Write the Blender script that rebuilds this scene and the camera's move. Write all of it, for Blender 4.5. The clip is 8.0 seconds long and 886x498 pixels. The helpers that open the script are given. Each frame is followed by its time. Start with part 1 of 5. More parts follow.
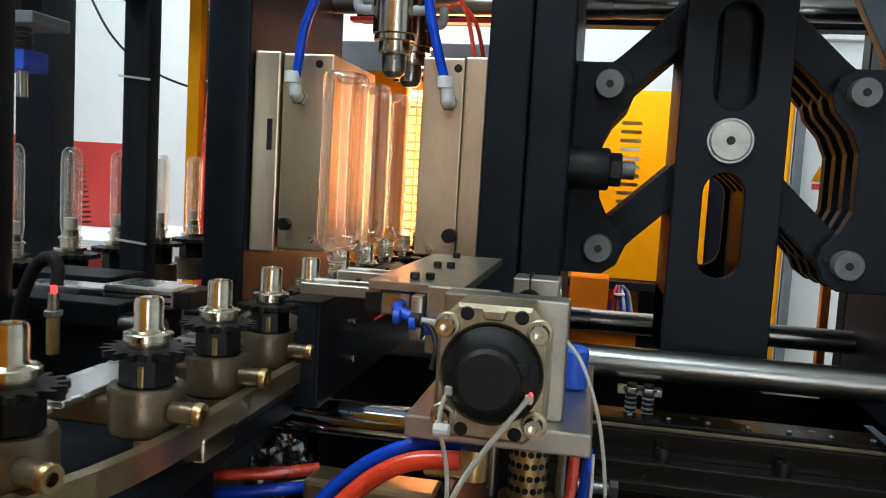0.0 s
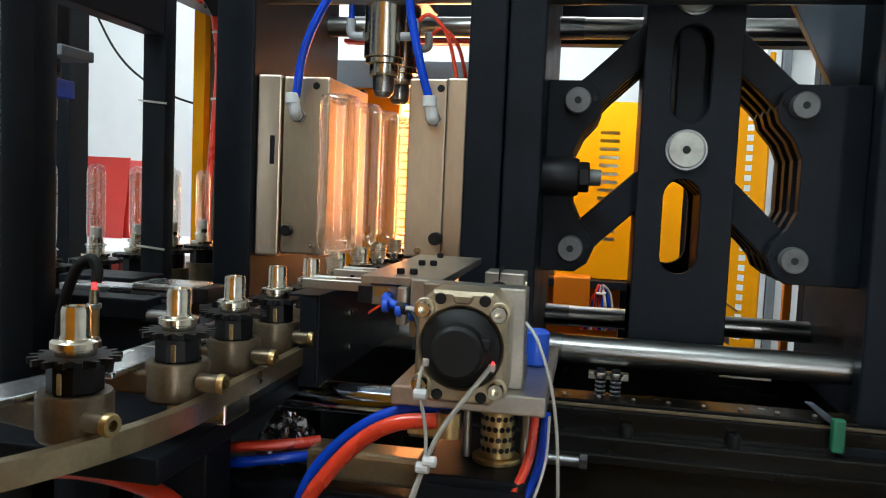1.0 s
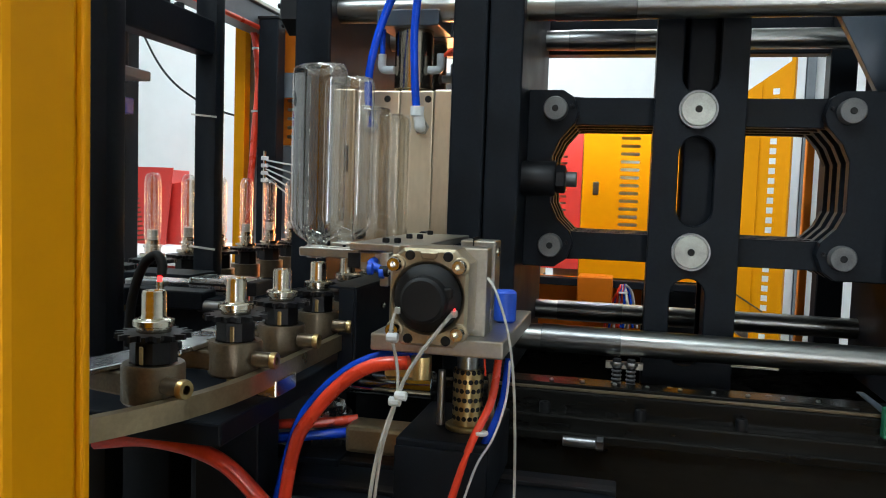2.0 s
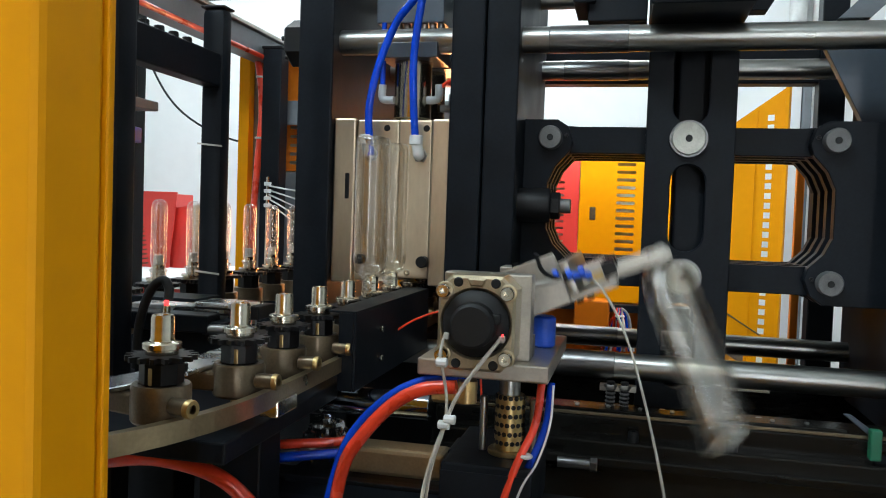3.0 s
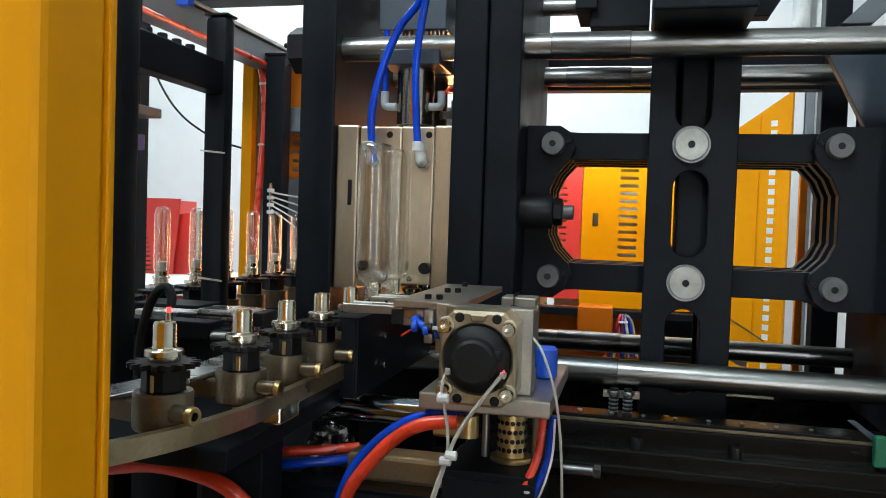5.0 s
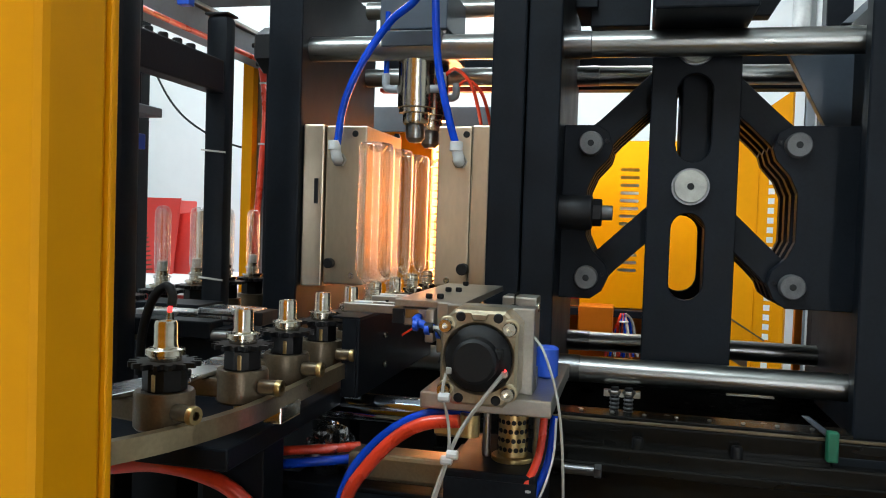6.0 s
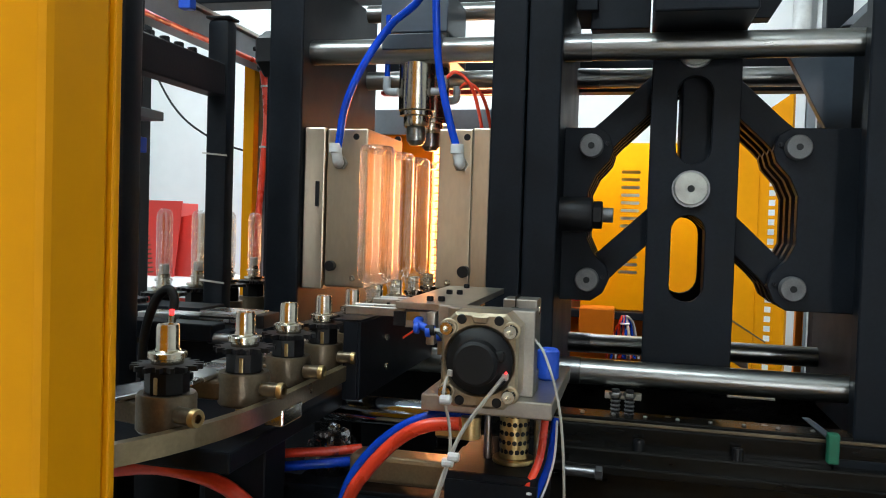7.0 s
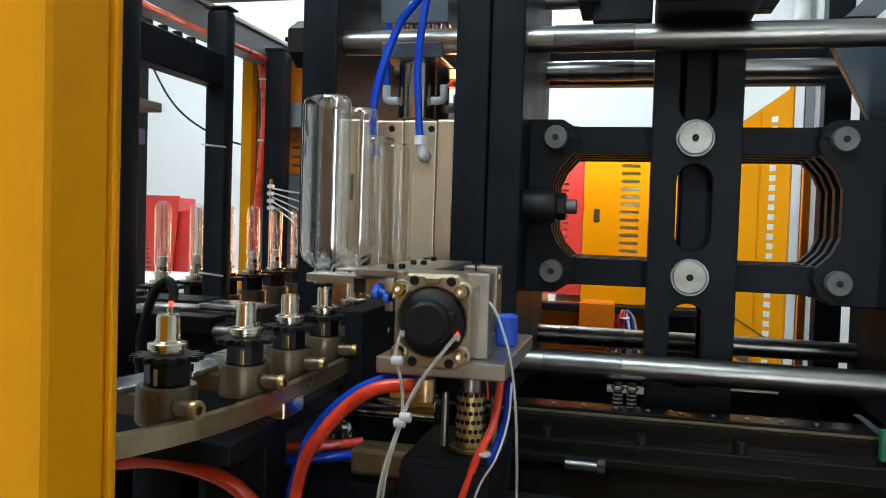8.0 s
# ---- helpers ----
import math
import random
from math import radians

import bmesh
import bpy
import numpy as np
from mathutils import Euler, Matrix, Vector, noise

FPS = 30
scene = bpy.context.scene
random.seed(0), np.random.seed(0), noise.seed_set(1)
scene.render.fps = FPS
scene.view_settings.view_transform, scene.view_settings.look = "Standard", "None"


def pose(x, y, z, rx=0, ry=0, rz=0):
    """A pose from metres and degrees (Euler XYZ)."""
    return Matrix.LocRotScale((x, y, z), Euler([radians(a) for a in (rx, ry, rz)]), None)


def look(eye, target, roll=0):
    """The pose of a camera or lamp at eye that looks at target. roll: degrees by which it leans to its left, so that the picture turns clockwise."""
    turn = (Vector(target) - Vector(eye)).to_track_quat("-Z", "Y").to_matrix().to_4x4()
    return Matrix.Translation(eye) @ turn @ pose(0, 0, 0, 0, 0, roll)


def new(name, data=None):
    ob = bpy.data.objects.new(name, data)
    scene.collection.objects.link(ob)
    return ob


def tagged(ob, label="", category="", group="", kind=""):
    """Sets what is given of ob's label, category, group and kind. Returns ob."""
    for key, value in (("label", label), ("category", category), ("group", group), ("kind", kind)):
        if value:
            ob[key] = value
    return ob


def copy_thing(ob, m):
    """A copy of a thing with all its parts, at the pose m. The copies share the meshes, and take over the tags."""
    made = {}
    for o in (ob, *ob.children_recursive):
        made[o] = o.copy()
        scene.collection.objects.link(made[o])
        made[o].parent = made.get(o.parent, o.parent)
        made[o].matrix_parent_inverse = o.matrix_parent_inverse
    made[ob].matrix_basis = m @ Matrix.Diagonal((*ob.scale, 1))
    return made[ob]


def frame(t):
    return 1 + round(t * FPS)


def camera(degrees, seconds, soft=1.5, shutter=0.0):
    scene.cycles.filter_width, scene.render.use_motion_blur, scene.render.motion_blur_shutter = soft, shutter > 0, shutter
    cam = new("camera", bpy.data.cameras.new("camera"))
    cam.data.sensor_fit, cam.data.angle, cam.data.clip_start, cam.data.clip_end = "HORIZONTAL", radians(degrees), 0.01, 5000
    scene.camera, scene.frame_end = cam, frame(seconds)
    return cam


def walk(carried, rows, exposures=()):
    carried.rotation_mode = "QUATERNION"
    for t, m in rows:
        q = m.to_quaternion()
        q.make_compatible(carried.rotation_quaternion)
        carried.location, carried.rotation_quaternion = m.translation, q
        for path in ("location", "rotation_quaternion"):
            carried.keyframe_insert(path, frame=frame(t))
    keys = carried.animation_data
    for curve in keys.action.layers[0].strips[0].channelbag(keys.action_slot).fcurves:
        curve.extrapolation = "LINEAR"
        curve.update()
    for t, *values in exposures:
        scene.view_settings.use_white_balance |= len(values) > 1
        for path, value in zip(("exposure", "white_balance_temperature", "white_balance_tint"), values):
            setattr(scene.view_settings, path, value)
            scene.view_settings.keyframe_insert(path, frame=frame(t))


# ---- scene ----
cam = camera(57.9, 8.0, soft=1.0, shutter=0.5)
PATH = [
    (0, (0.339, -0.804, 1.204), (-0.027, 1.154, 1.031), 3.3),
    (0.5, (0.343, -0.86, 1.206), (-0.025, 1.099, 1.036), 2.8),
    (1, (0.386, -0.935, 1.206), (0.02, 1.026, 1.053), 2.5),
    (1.5, (0.409, -1.003, 1.2), (-0.003, 0.948, 1.051), 2.0),
    (1.7, (0.412, -1.019, 1.199), (-0.029, 0.926, 1.052), 2.0),
    (2.8, (0.431, -1.075, 1.206), (-0.016, 0.872, 1.113), 2.0),
    (3, (0.433, -1.077, 1.207), (-0.018, 0.87, 1.125), 2.0),
    (3.5, (0.435, -1.079, 1.209), (-0.02, 0.868, 1.135), 2.0),
    (4, (0.435, -1.079, 1.207), (-0.023, 0.867, 1.14), 1.9),
    (4.5, (0.435, -1.077, 1.208), (-0.025, 0.868, 1.141), 1.9),
    (6, (0.433, -1.076, 1.207), (-0.027, 0.869, 1.139), 1.9),
    (6.5, (0.433, -1.077, 1.207), (-0.026, 0.868, 1.139), 1.9),
    (7, (0.434, -1.079, 1.208), (-0.029, 0.866, 1.145), 1.8),
    (7.5, (0.433, -1.077, 1.206), (-0.031, 0.867, 1.142), 1.7),
    (8, (0.424, -1.069, 1.2), (-0.031, 0.877, 1.129), 1.8),
]
walk(cam, [(t, look(eye, target, roll)) for t, eye, target, roll in PATH])

# ---- world and light ----
world = bpy.data.worlds.new("world")
scene.world = world
world.use_nodes = True
world.node_tree.nodes["Background"].inputs[0].default_value = (0.75, 0.85, 1.0, 1)
world.node_tree.nodes["Background"].inputs[1].default_value = 0.05
scene.view_settings.exposure = 0.86


def area_lamp(name, at, target, sx, sy, watts, colour):
    data = bpy.data.lights.new(name, "AREA")
    data.shape, data.size, data.size_y, data.energy, data.color = "RECTANGLE", sx, sy, watts, colour
    ob = new(name, data)
    ob.matrix_world = look(at, target)
    return ob


# ceiling fluorescents of the hall, and the infrared oven behind the moulds
area_lamp("hall_lamp_back", (-1.2, 2.4, 3.1), (-1.3, 2.9, 0.0), 3.2, 0.5, 30, (0.78, 0.93, 1.0))
area_lamp("hall_lamp_side", (2.3, 1.2, 3.1), (2.2, 1.4, 0.0), 0.4, 2.4, 2, (0.78, 0.93, 1.0))
area_lamp("hall_lamp_front", (-0.3, -0.95, 3.1), (0.2, 0.15, 1.1), 2.2, 0.3, 36, (0.76, 0.93, 1.0))
area_lamp("oven_glow", (-0.12, 1.52, 1.24), (0.02, 0.4, 1.22), 0.36, 0.42, 5, (1.0, 0.48, 0.22))
# added fill, hidden behind the long beam, to brighten the yellow cabinet
area_lamp("work_lamp", (0.50, 1.00, 1.822), (0.55, 1.42, 1.20), 0.9, 0.05, 8, (0.94, 0.97, 1.0))


# ---- materials ----
def material(name, base, rough=0.5, metal=0.0, spread=0.25, scale=40.0, bump=0.1, stretch=(1, 1, 1), coat=0.0, stain=0.3, spec=0.5):
    """A painted or metal surface with grain, larger stains and fine relief, in metres."""
    mat = bpy.data.materials.new(name)
    mat.use_nodes = True
    nt = mat.node_tree
    b = nt.nodes["Principled BSDF"]
    b.inputs["Metallic"].default_value = metal
    b.inputs["Specular IOR Level"].default_value = spec
    b.inputs["Coat Weight"].default_value = coat
    b.inputs["Coat Roughness"].default_value = 0.2
    tc = nt.nodes.new("ShaderNodeTexCoord")
    mp = nt.nodes.new("ShaderNodeMapping")
    mp.inputs["Scale"].default_value = stretch
    nt.links.new(tc.outputs["Object"], mp.inputs["Vector"])
    info = nt.nodes.new("ShaderNodeObjectInfo")
    shift = nt.nodes.new("ShaderNodeVectorMath")
    shift.operation = "ADD"
    nt.links.new(mp.outputs[0], shift.inputs[0])
    nt.links.new(info.outputs["Random"], shift.inputs[1])

    def noise_node(s, detail):
        n = nt.nodes.new("ShaderNodeTexNoise")
        n.inputs["Scale"].default_value = s
        n.inputs["Detail"].default_value = detail
        nt.links.new(shift.outputs[0], n.inputs["Vector"])
        return n

    fine, large = noise_node(scale * 6, 4.0), noise_node(scale * 0.35, 5.0)
    ramp = nt.nodes.new("ShaderNodeMapRange")
    ramp.inputs["From Min"].default_value, ramp.inputs["From Max"].default_value = 0.3, 0.7
    ramp.inputs["To Min"].default_value, ramp.inputs["To Max"].default_value = 1 - stain, 1 + stain * 0.6
    nt.links.new(large.outputs["Fac"], ramp.inputs["Value"])
    ramp2 = nt.nodes.new("ShaderNodeMapRange")
    ramp2.inputs["To Min"].default_value, ramp2.inputs["To Max"].default_value = 1 - spread, 1 + spread
    nt.links.new(fine.outputs["Fac"], ramp2.inputs["Value"])
    mul = nt.nodes.new("ShaderNodeMath")
    mul.operation = "MULTIPLY"
    nt.links.new(ramp.outputs[0], mul.inputs[0])
    nt.links.new(ramp2.outputs[0], mul.inputs[1])
    tint = nt.nodes.new("ShaderNodeVectorMath")
    tint.operation = "SCALE"
    tint.inputs[0].default_value = base
    nt.links.new(mul.outputs[0], tint.inputs["Scale"])
    nt.links.new(tint.outputs[0], b.inputs["Base Color"])
    rr = nt.nodes.new("ShaderNodeMapRange")
    rr.inputs["To Min"].default_value, rr.inputs["To Max"].default_value = rough * 0.75, min(1.0, rough * 1.3)
    nt.links.new(large.outputs["Fac"], rr.inputs["Value"])
    nt.links.new(rr.outputs[0], b.inputs["Roughness"])
    bp = nt.nodes.new("ShaderNodeBump")
    bp.inputs["Strength"].default_value, bp.inputs["Distance"].default_value = bump, 0.001
    nt.links.new(fine.outputs["Fac"], bp.inputs["Height"])
    nt.links.new(bp.outputs[0], b.inputs["Normal"])
    return mat


def clear(name, tint, gloss=0.9, base=0.05, edge=0.55, haze=0.03):
    """Thin clear plastic: it lets light through, mirrors more at grazing angles, and has a trace of haze."""
    mat = bpy.data.materials.new(name)
    mat.use_nodes = True
    nt = mat.node_tree
    nt.nodes.clear()
    out = nt.nodes.new("ShaderNodeOutputMaterial")
    tr = nt.nodes.new("ShaderNodeBsdfTransparent")
    tr.inputs[0].default_value = (*tint, 1)
    tl = nt.nodes.new("ShaderNodeBsdfTranslucent")
    # tan haze colour stands in for yellow reflections in the bottle walls
    tl.inputs[0].default_value = (0.85, 0.77, 0.60, 1)
    gl = nt.nodes.new("ShaderNodeBsdfGlossy")
    gl.inputs["Roughness"].default_value = 0.012
    gl.inputs[0].default_value = (gloss, gloss, gloss, 1)
    tc = nt.nodes.new("ShaderNodeTexCoord")
    mp = nt.nodes.new("ShaderNodeMapping")
    mp.inputs["Scale"].default_value = (1, 1, 0.025)
    n = nt.nodes.new("ShaderNodeTexNoise")
    n.inputs["Scale"].default_value = 60
    n.inputs["Detail"].default_value = 3
    bp = nt.nodes.new("ShaderNodeBump")
    bp.inputs["Strength"].default_value, bp.inputs["Distance"].default_value = 0.07, 0.004
    nt.links.new(tc.outputs["Object"], mp.inputs[0])
    nt.links.new(mp.outputs[0], n.inputs["Vector"])
    nt.links.new(n.outputs["Fac"], bp.inputs["Height"])
    nt.links.new(bp.outputs[0], gl.inputs["Normal"])
    lw = nt.nodes.new("ShaderNodeLayerWeight")
    lw.inputs["Blend"].default_value = 0.5
    pw = nt.nodes.new("ShaderNodeMath")
    pw.operation, pw.inputs[1].default_value = "POWER", 3.2
    mr = nt.nodes.new("ShaderNodeMapRange")
    mr.inputs["To Min"].default_value, mr.inputs["To Max"].default_value = base, edge
    nt.links.new(lw.outputs["Facing"], pw.inputs[0])
    nt.links.new(pw.outputs[0], mr.inputs["Value"])
    hz = nt.nodes.new("ShaderNodeMixShader")
    hz.inputs[0].default_value = haze
    nt.links.new(tr.outputs[0], hz.inputs[1])
    nt.links.new(tl.outputs[0], hz.inputs[2])
    mx = nt.nodes.new("ShaderNodeMixShader")
    nt.links.new(mr.outputs[0], mx.inputs[0])
    nt.links.new(hz.outputs[0], mx.inputs[1])
    nt.links.new(gl.outputs[0], mx.inputs[2])
    nt.links.new(mx.outputs[0], out.inputs[0])
    return mat


def glowing(name, colour, strength):
    mat = bpy.data.materials.new(name)
    mat.use_nodes = True
    b = mat.node_tree.nodes["Principled BSDF"]
    b.inputs["Base Color"].default_value = (*colour, 1)
    b.inputs["Emission Color"].default_value = (*colour, 1)
    b.inputs["Emission Strength"].default_value = strength
    return mat


BLACK = material("black_paint", (0.0068, 0.0088, 0.0122), 0.45, 0.0, 0.3, 30, 0.15, spec=0.12)
BLACK_MATT = material("black_oxide", (0.006, 0.006, 0.007), 0.45, 0.1, 0.3, 60, 0.15, spec=0.3)
RUBBER = material("black_rubber", (0.005, 0.005, 0.0055), 0.55, 0.0, 0.2, 80, 0.1, spec=0.3)
CHROME = material("hard_chrome", (0.31, 0.31, 0.295), 0.30, 1.0, 0.10, 30, 0.008, (1, 14, 14), stain=0.12)
# STEEL, ALU, RAIL, MOULD: warm base colours hold reflections of yellow surroundings
STEEL = material("turned_steel", (0.66, 0.60, 0.48), 0.20, 1.0, 0.07, 60, 0.04, (1, 1, 8), stain=0.12)
ALU = material("milled_aluminium", (0.45, 0.42, 0.37), 0.38, 1.0, 0.15, 40, 0.12, stain=0.2)
BRIGHT = material("polished_profile", (0.74, 0.75, 0.76), 0.26, 1.0, 0.10, 40, 0.05, stain=0.15)
RAIL = material("worn_rail_steel", (0.42, 0.32, 0.19), 0.30, 0.85, 0.2, 40, 0.15)
DARK_STEEL = material("dark_grey_steel", (0.20, 0.20, 0.20), 0.32, 1.0, 0.15, 40, 0.05, (1, 10, 10))
MOULD = material("ground_mould_steel", (0.61, 0.52, 0.39), 0.38, 1.0, 0.10, 22, 0.06, (1, 1, 0.35), stain=0.22)
CAST = material("oiled_cast_steel", (0.155, 0.118, 0.076), 0.34, 0.7, 0.3, 50, 0.25, stain=0.4)
BRASS = material("brass", (0.55, 0.40, 0.18), 0.35, 1.0, 0.2, 60, 0.1)
BRONZE_ALU = material("bronze_anodised_casting", (0.42, 0.35, 0.24), 0.38, 0.9, 0.2, 60, 0.15)
PIN = material("ground_pin_steel", (0.40, 0.40, 0.36), 0.45, 0.8, 0.25, 80, 0.2)
PIN_DARK = material("oiled_pin_steel", (0.12, 0.12, 0.12), 0.5, 0.4, 0.3, 80, 0.25)
YELLOW = material("yellow_machine_paint", (0.70, 0.275, 0.001), 0.42, 0.0, 0.06, 6, 0.05, stain=0.08, spec=0.12)
RED = material("red_machine_paint", (0.62, 0.045, 0.035), 0.4, 0.0, 0.08, 10, 0.05, coat=0.2, stain=0.12)
WHITE = material("white_wall_paint", (0.80, 0.82, 0.82), 0.7, 0.0, 0.04, 2, 0.05, stain=0.06)
GREY = material("grey_paint", (0.16, 0.18, 0.20), 0.45, 0.0, 0.1, 15, 0.08)
SLATE = material("slate_paint", (0.05, 0.065, 0.085), 0.36, 0.0, 0.15, 15, 0.08)
CONCRETE = material("concrete_floor", (0.26, 0.25, 0.23), 0.6, 0.0, 0.2, 6, 0.2)
BLUE_TUBE = material("blue_air_tube", (0.001, 0.05, 0.50), 0.22, 0.0, 0.08, 40, 0.03, coat=0.1, spec=0.3)
RED_TUBE = material("red_air_tube", (0.80, 0.055, 0.02), 0.28, 0.0, 0.08, 40, 0.03, coat=0.4)
WIRE = material("grey_white_cable", (0.44, 0.42, 0.37), 0.5, 0.0, 0.12, 60, 0.05)
WHITE_PLASTIC = material("white_plastic", (0.60, 0.61, 0.60), 0.4, 0.0, 0.06, 40, 0.03)
BLUE_CAP = material("blue_plastic", (0.015, 0.09, 0.60), 0.4, 0.0, 0.08, 40, 0.05)
GREEN = material("green_plastic", (0.01, 0.14, 0.07), 0.5, 0.0, 0.1, 40, 0.05)
WOOD = material("raw_board", (0.36, 0.26, 0.16), 0.6, 0.0, 0.2, 12, 0.1, (1, 1, 0.2))
POLISHED = material("polished_chrome", (0.26, 0.29, 0.33), 0.12, 1.0, 0.06, 30, 0.01, stain=0.1)
FITTING = material("grey_fitting_plastic", (0.33, 0.35, 0.37), 0.35, 0.0, 0.08, 40, 0.03)
# second tone of YELLOW: shade and oven light put into the colour
ORANGE = material("yellow_paint_light_tone", (0.60, 0.16, 0.006), 0.45, 0.0, 0.08, 8, 0.05, stain=0.12, spec=0.25)
OILED = material("oily_black_bed", (0.008, 0.0075, 0.0065), 0.24, 0.1, 0.4, 14, 0.5, (0.3, 1, 1), stain=0.6, spec=0.22)
PET = clear("clear_bottle_plastic", (0.95, 0.925, 0.875), 1.0, 0.13, 1.0, 0.005)
PREFORM_PET = clear("clear_preform_plastic", (0.94, 0.925, 0.91), 1.0, 0.14, 1.0, 0.004)
FILM = clear("crumpled_film", (0.90, 0.91, 0.93), 1.0, 0.28, 1.0, 0.06)
NECK_PET = clear("clear_neck_plastic", (0.86, 0.87, 0.88), 1.0, 0.22, 1.0, 0.16)
HEATER = glowing("infrared_tube", (1.0, 0.42, 0.12), 6.5)
LED_RED = glowing("red_led", (1.0, 0.02, 0.02), 3.0)
DAYLIGHT = glowing("daylight", (0.90, 0.96, 1.0), 7.5)
TUBE_LIGHT = glowing("fluorescent_tube", (0.9, 0.96, 1.0), 9.0)


# ---- mesh helpers ----
def part(name, bm, mat, parent=None, label="", smooth=False, at=None):
    me = bpy.data.meshes.new(name)
    bmesh.ops.recalc_face_normals(bm, faces=bm.faces)
    bm.to_mesh(me)
    bm.free()
    me.materials.append(mat)
    if smooth:
        for p in me.polygons:
            p.use_smooth = True
        me.set_sharp_from_angle(angle=radians(38))
    ob = new(name, me)
    if parent is not None:
        ob.parent = parent
    if at is not None:
        ob.matrix_basis = at
    if label:
        ob["label"] = label
    return ob


def again(ob, m, parent=None):
    """Another part on the same mesh."""
    o = ob.copy()
    scene.collection.objects.link(o)
    o.parent = parent if parent is not None else ob.parent
    o.matrix_basis = m
    return o


def thing(name, label, category, at=None, group="", kind=""):
    ob = new(name)
    ob.empty_display_size = 0.02
    if at is not None:
        ob.matrix_basis = at
    return tagged(ob, label, category, group, kind)


def add_box(bm, x0, x1, y0, y1, z0, z1, bevel=0.002):
    got = bmesh.ops.create_cube(bm, size=1.0)
    vs = got["verts"]
    bmesh.ops.scale(bm, vec=(x1 - x0, y1 - y0, z1 - z0), verts=vs)
    bmesh.ops.translate(bm, vec=((x0 + x1) / 2, (y0 + y1) / 2, (z0 + z1) / 2), verts=vs)
    if bevel:
        es = list({e for v in vs for e in v.link_edges})
        bmesh.ops.bevel(bm, geom=es, offset=bevel, segments=2, affect="EDGES", profile=0.5)
    return bm


def box(x0, x1, y0, y1, z0, z1, bevel=0.002):
    return add_box(bmesh.new(), x0, x1, y0, y1, z0, z1, bevel)


AXIS = {"x": Euler((0, radians(90), 0)), "y": Euler((radians(-90), 0, 0)), "z": Euler((0, 0, 0))}


def add_lathe(bm, profile, axis="z", at=(0, 0, 0), segs=28):
    """A turned body: profile of (radius, height) along the axis."""
    rings = []
    m = Matrix.Translation(at) @ AXIS[axis].to_matrix().to_4x4()
    for r, h in profile:
        if r < 1e-6:
            rings.append([bm.verts.new(m @ Vector((0, 0, h)))])
        else:
            rings.append([bm.verts.new(m @ Vector((r * math.cos(2 * math.pi * i / segs), r * math.sin(2 * math.pi * i / segs), h))) for i in range(segs)])
    for a, b in zip(rings, rings[1:]):
        for i in range(segs):
            j = (i + 1) % segs
            if len(a) == 1 and len(b) == 1:
                continue
            if len(a) == 1:
                bm.faces.new((a[0], b[i], b[j]))
            elif len(b) == 1:
                bm.faces.new((a[i], a[j], b[0]))
            else:
                bm.faces.new((a[i], a[j], b[j], b[i]))
    return bm


def lathe(profile, axis="z", at=(0, 0, 0), segs=28):
    return add_lathe(bmesh.new(), profile, axis, at, segs)


def rod(r, h0, h1, axis="z", at=(0, 0, 0), segs=28, c=0.001):
    return lathe([(0, h0), (r - c, h0), (r, h0 + c), (r, h1 - c), (r - c, h1), (0, h1)], axis, at, segs)


def add_rod(bm, r, h0, h1, axis="z", at=(0, 0, 0), segs=20, c=0.001):
    return add_lathe(bm, [(0, h0), (r - c, h0), (r, h0 + c), (r, h1 - c), (r - c, h1), (0, h1)], axis, at, segs)


def socket_screw(r, h, axis="y", at=(0, 0, 0)):
    """A cap screw whose head stands towards the negative axis, with its socket."""
    return lathe([(0, -h * 0.4), (r * 0.45, -h * 0.4), (r * 0.45, -h), (r * 0.9, -h), (r, -h * 0.85), (r, 0), (0, 0)], axis, at, 18)


def sweep(points, r, segs=10, steps=10):
    """A round hose through the points."""
    pts = [Vector(p) for p in points]
    ext = [pts[0] * 2 - pts[1]] + pts + [pts[-1] * 2 - pts[-2]]
    line = []
    for i in range(1, len(ext) - 2):
        p0, p1, p2, p3 = ext[i - 1:i + 3]
        for k in range(steps):
            t = k / steps
            line.append(0.5 * (2 * p1 + (p2 - p0) * t + (2 * p0 - 5 * p1 + 4 * p2 - p3) * t * t + (3 * p1 - p0 - 3 * p2 + p3) * t ** 3))
    line.append(pts[-1])
    bm = bmesh.new()
    side = Vector((0.31, 0.87, 0.39)).normalized()
    rings = []
    for i, p in enumerate(line):
        d = (line[min(i + 1, len(line) - 1)] - line[max(i - 1, 0)]).normalized()
        side = (side - d * side.dot(d)).normalized()
        up = d.cross(side)
        rings.append([bm.verts.new(p + r * (math.cos(2 * math.pi * k / segs) * side + math.sin(2 * math.pi * k / segs) * up)) for k in range(segs)])
    for a, b in zip(rings, rings[1:]):
        for k in range(segs):
            j = (k + 1) % segs
            bm.faces.new((a[k], a[j], b[j], b[k]))
    bm.faces.new(rings[0])
    bm.faces.new(rings[-1])
    return bm


def arc(cx, cz, r, a0, a1, n=10):
    return [(cx + r * math.cos(radians(a0 + (a1 - a0) * i / n)), cz + r * math.sin(radians(a0 + (a1 - a0) * i / n))) for i in range(n + 1)]


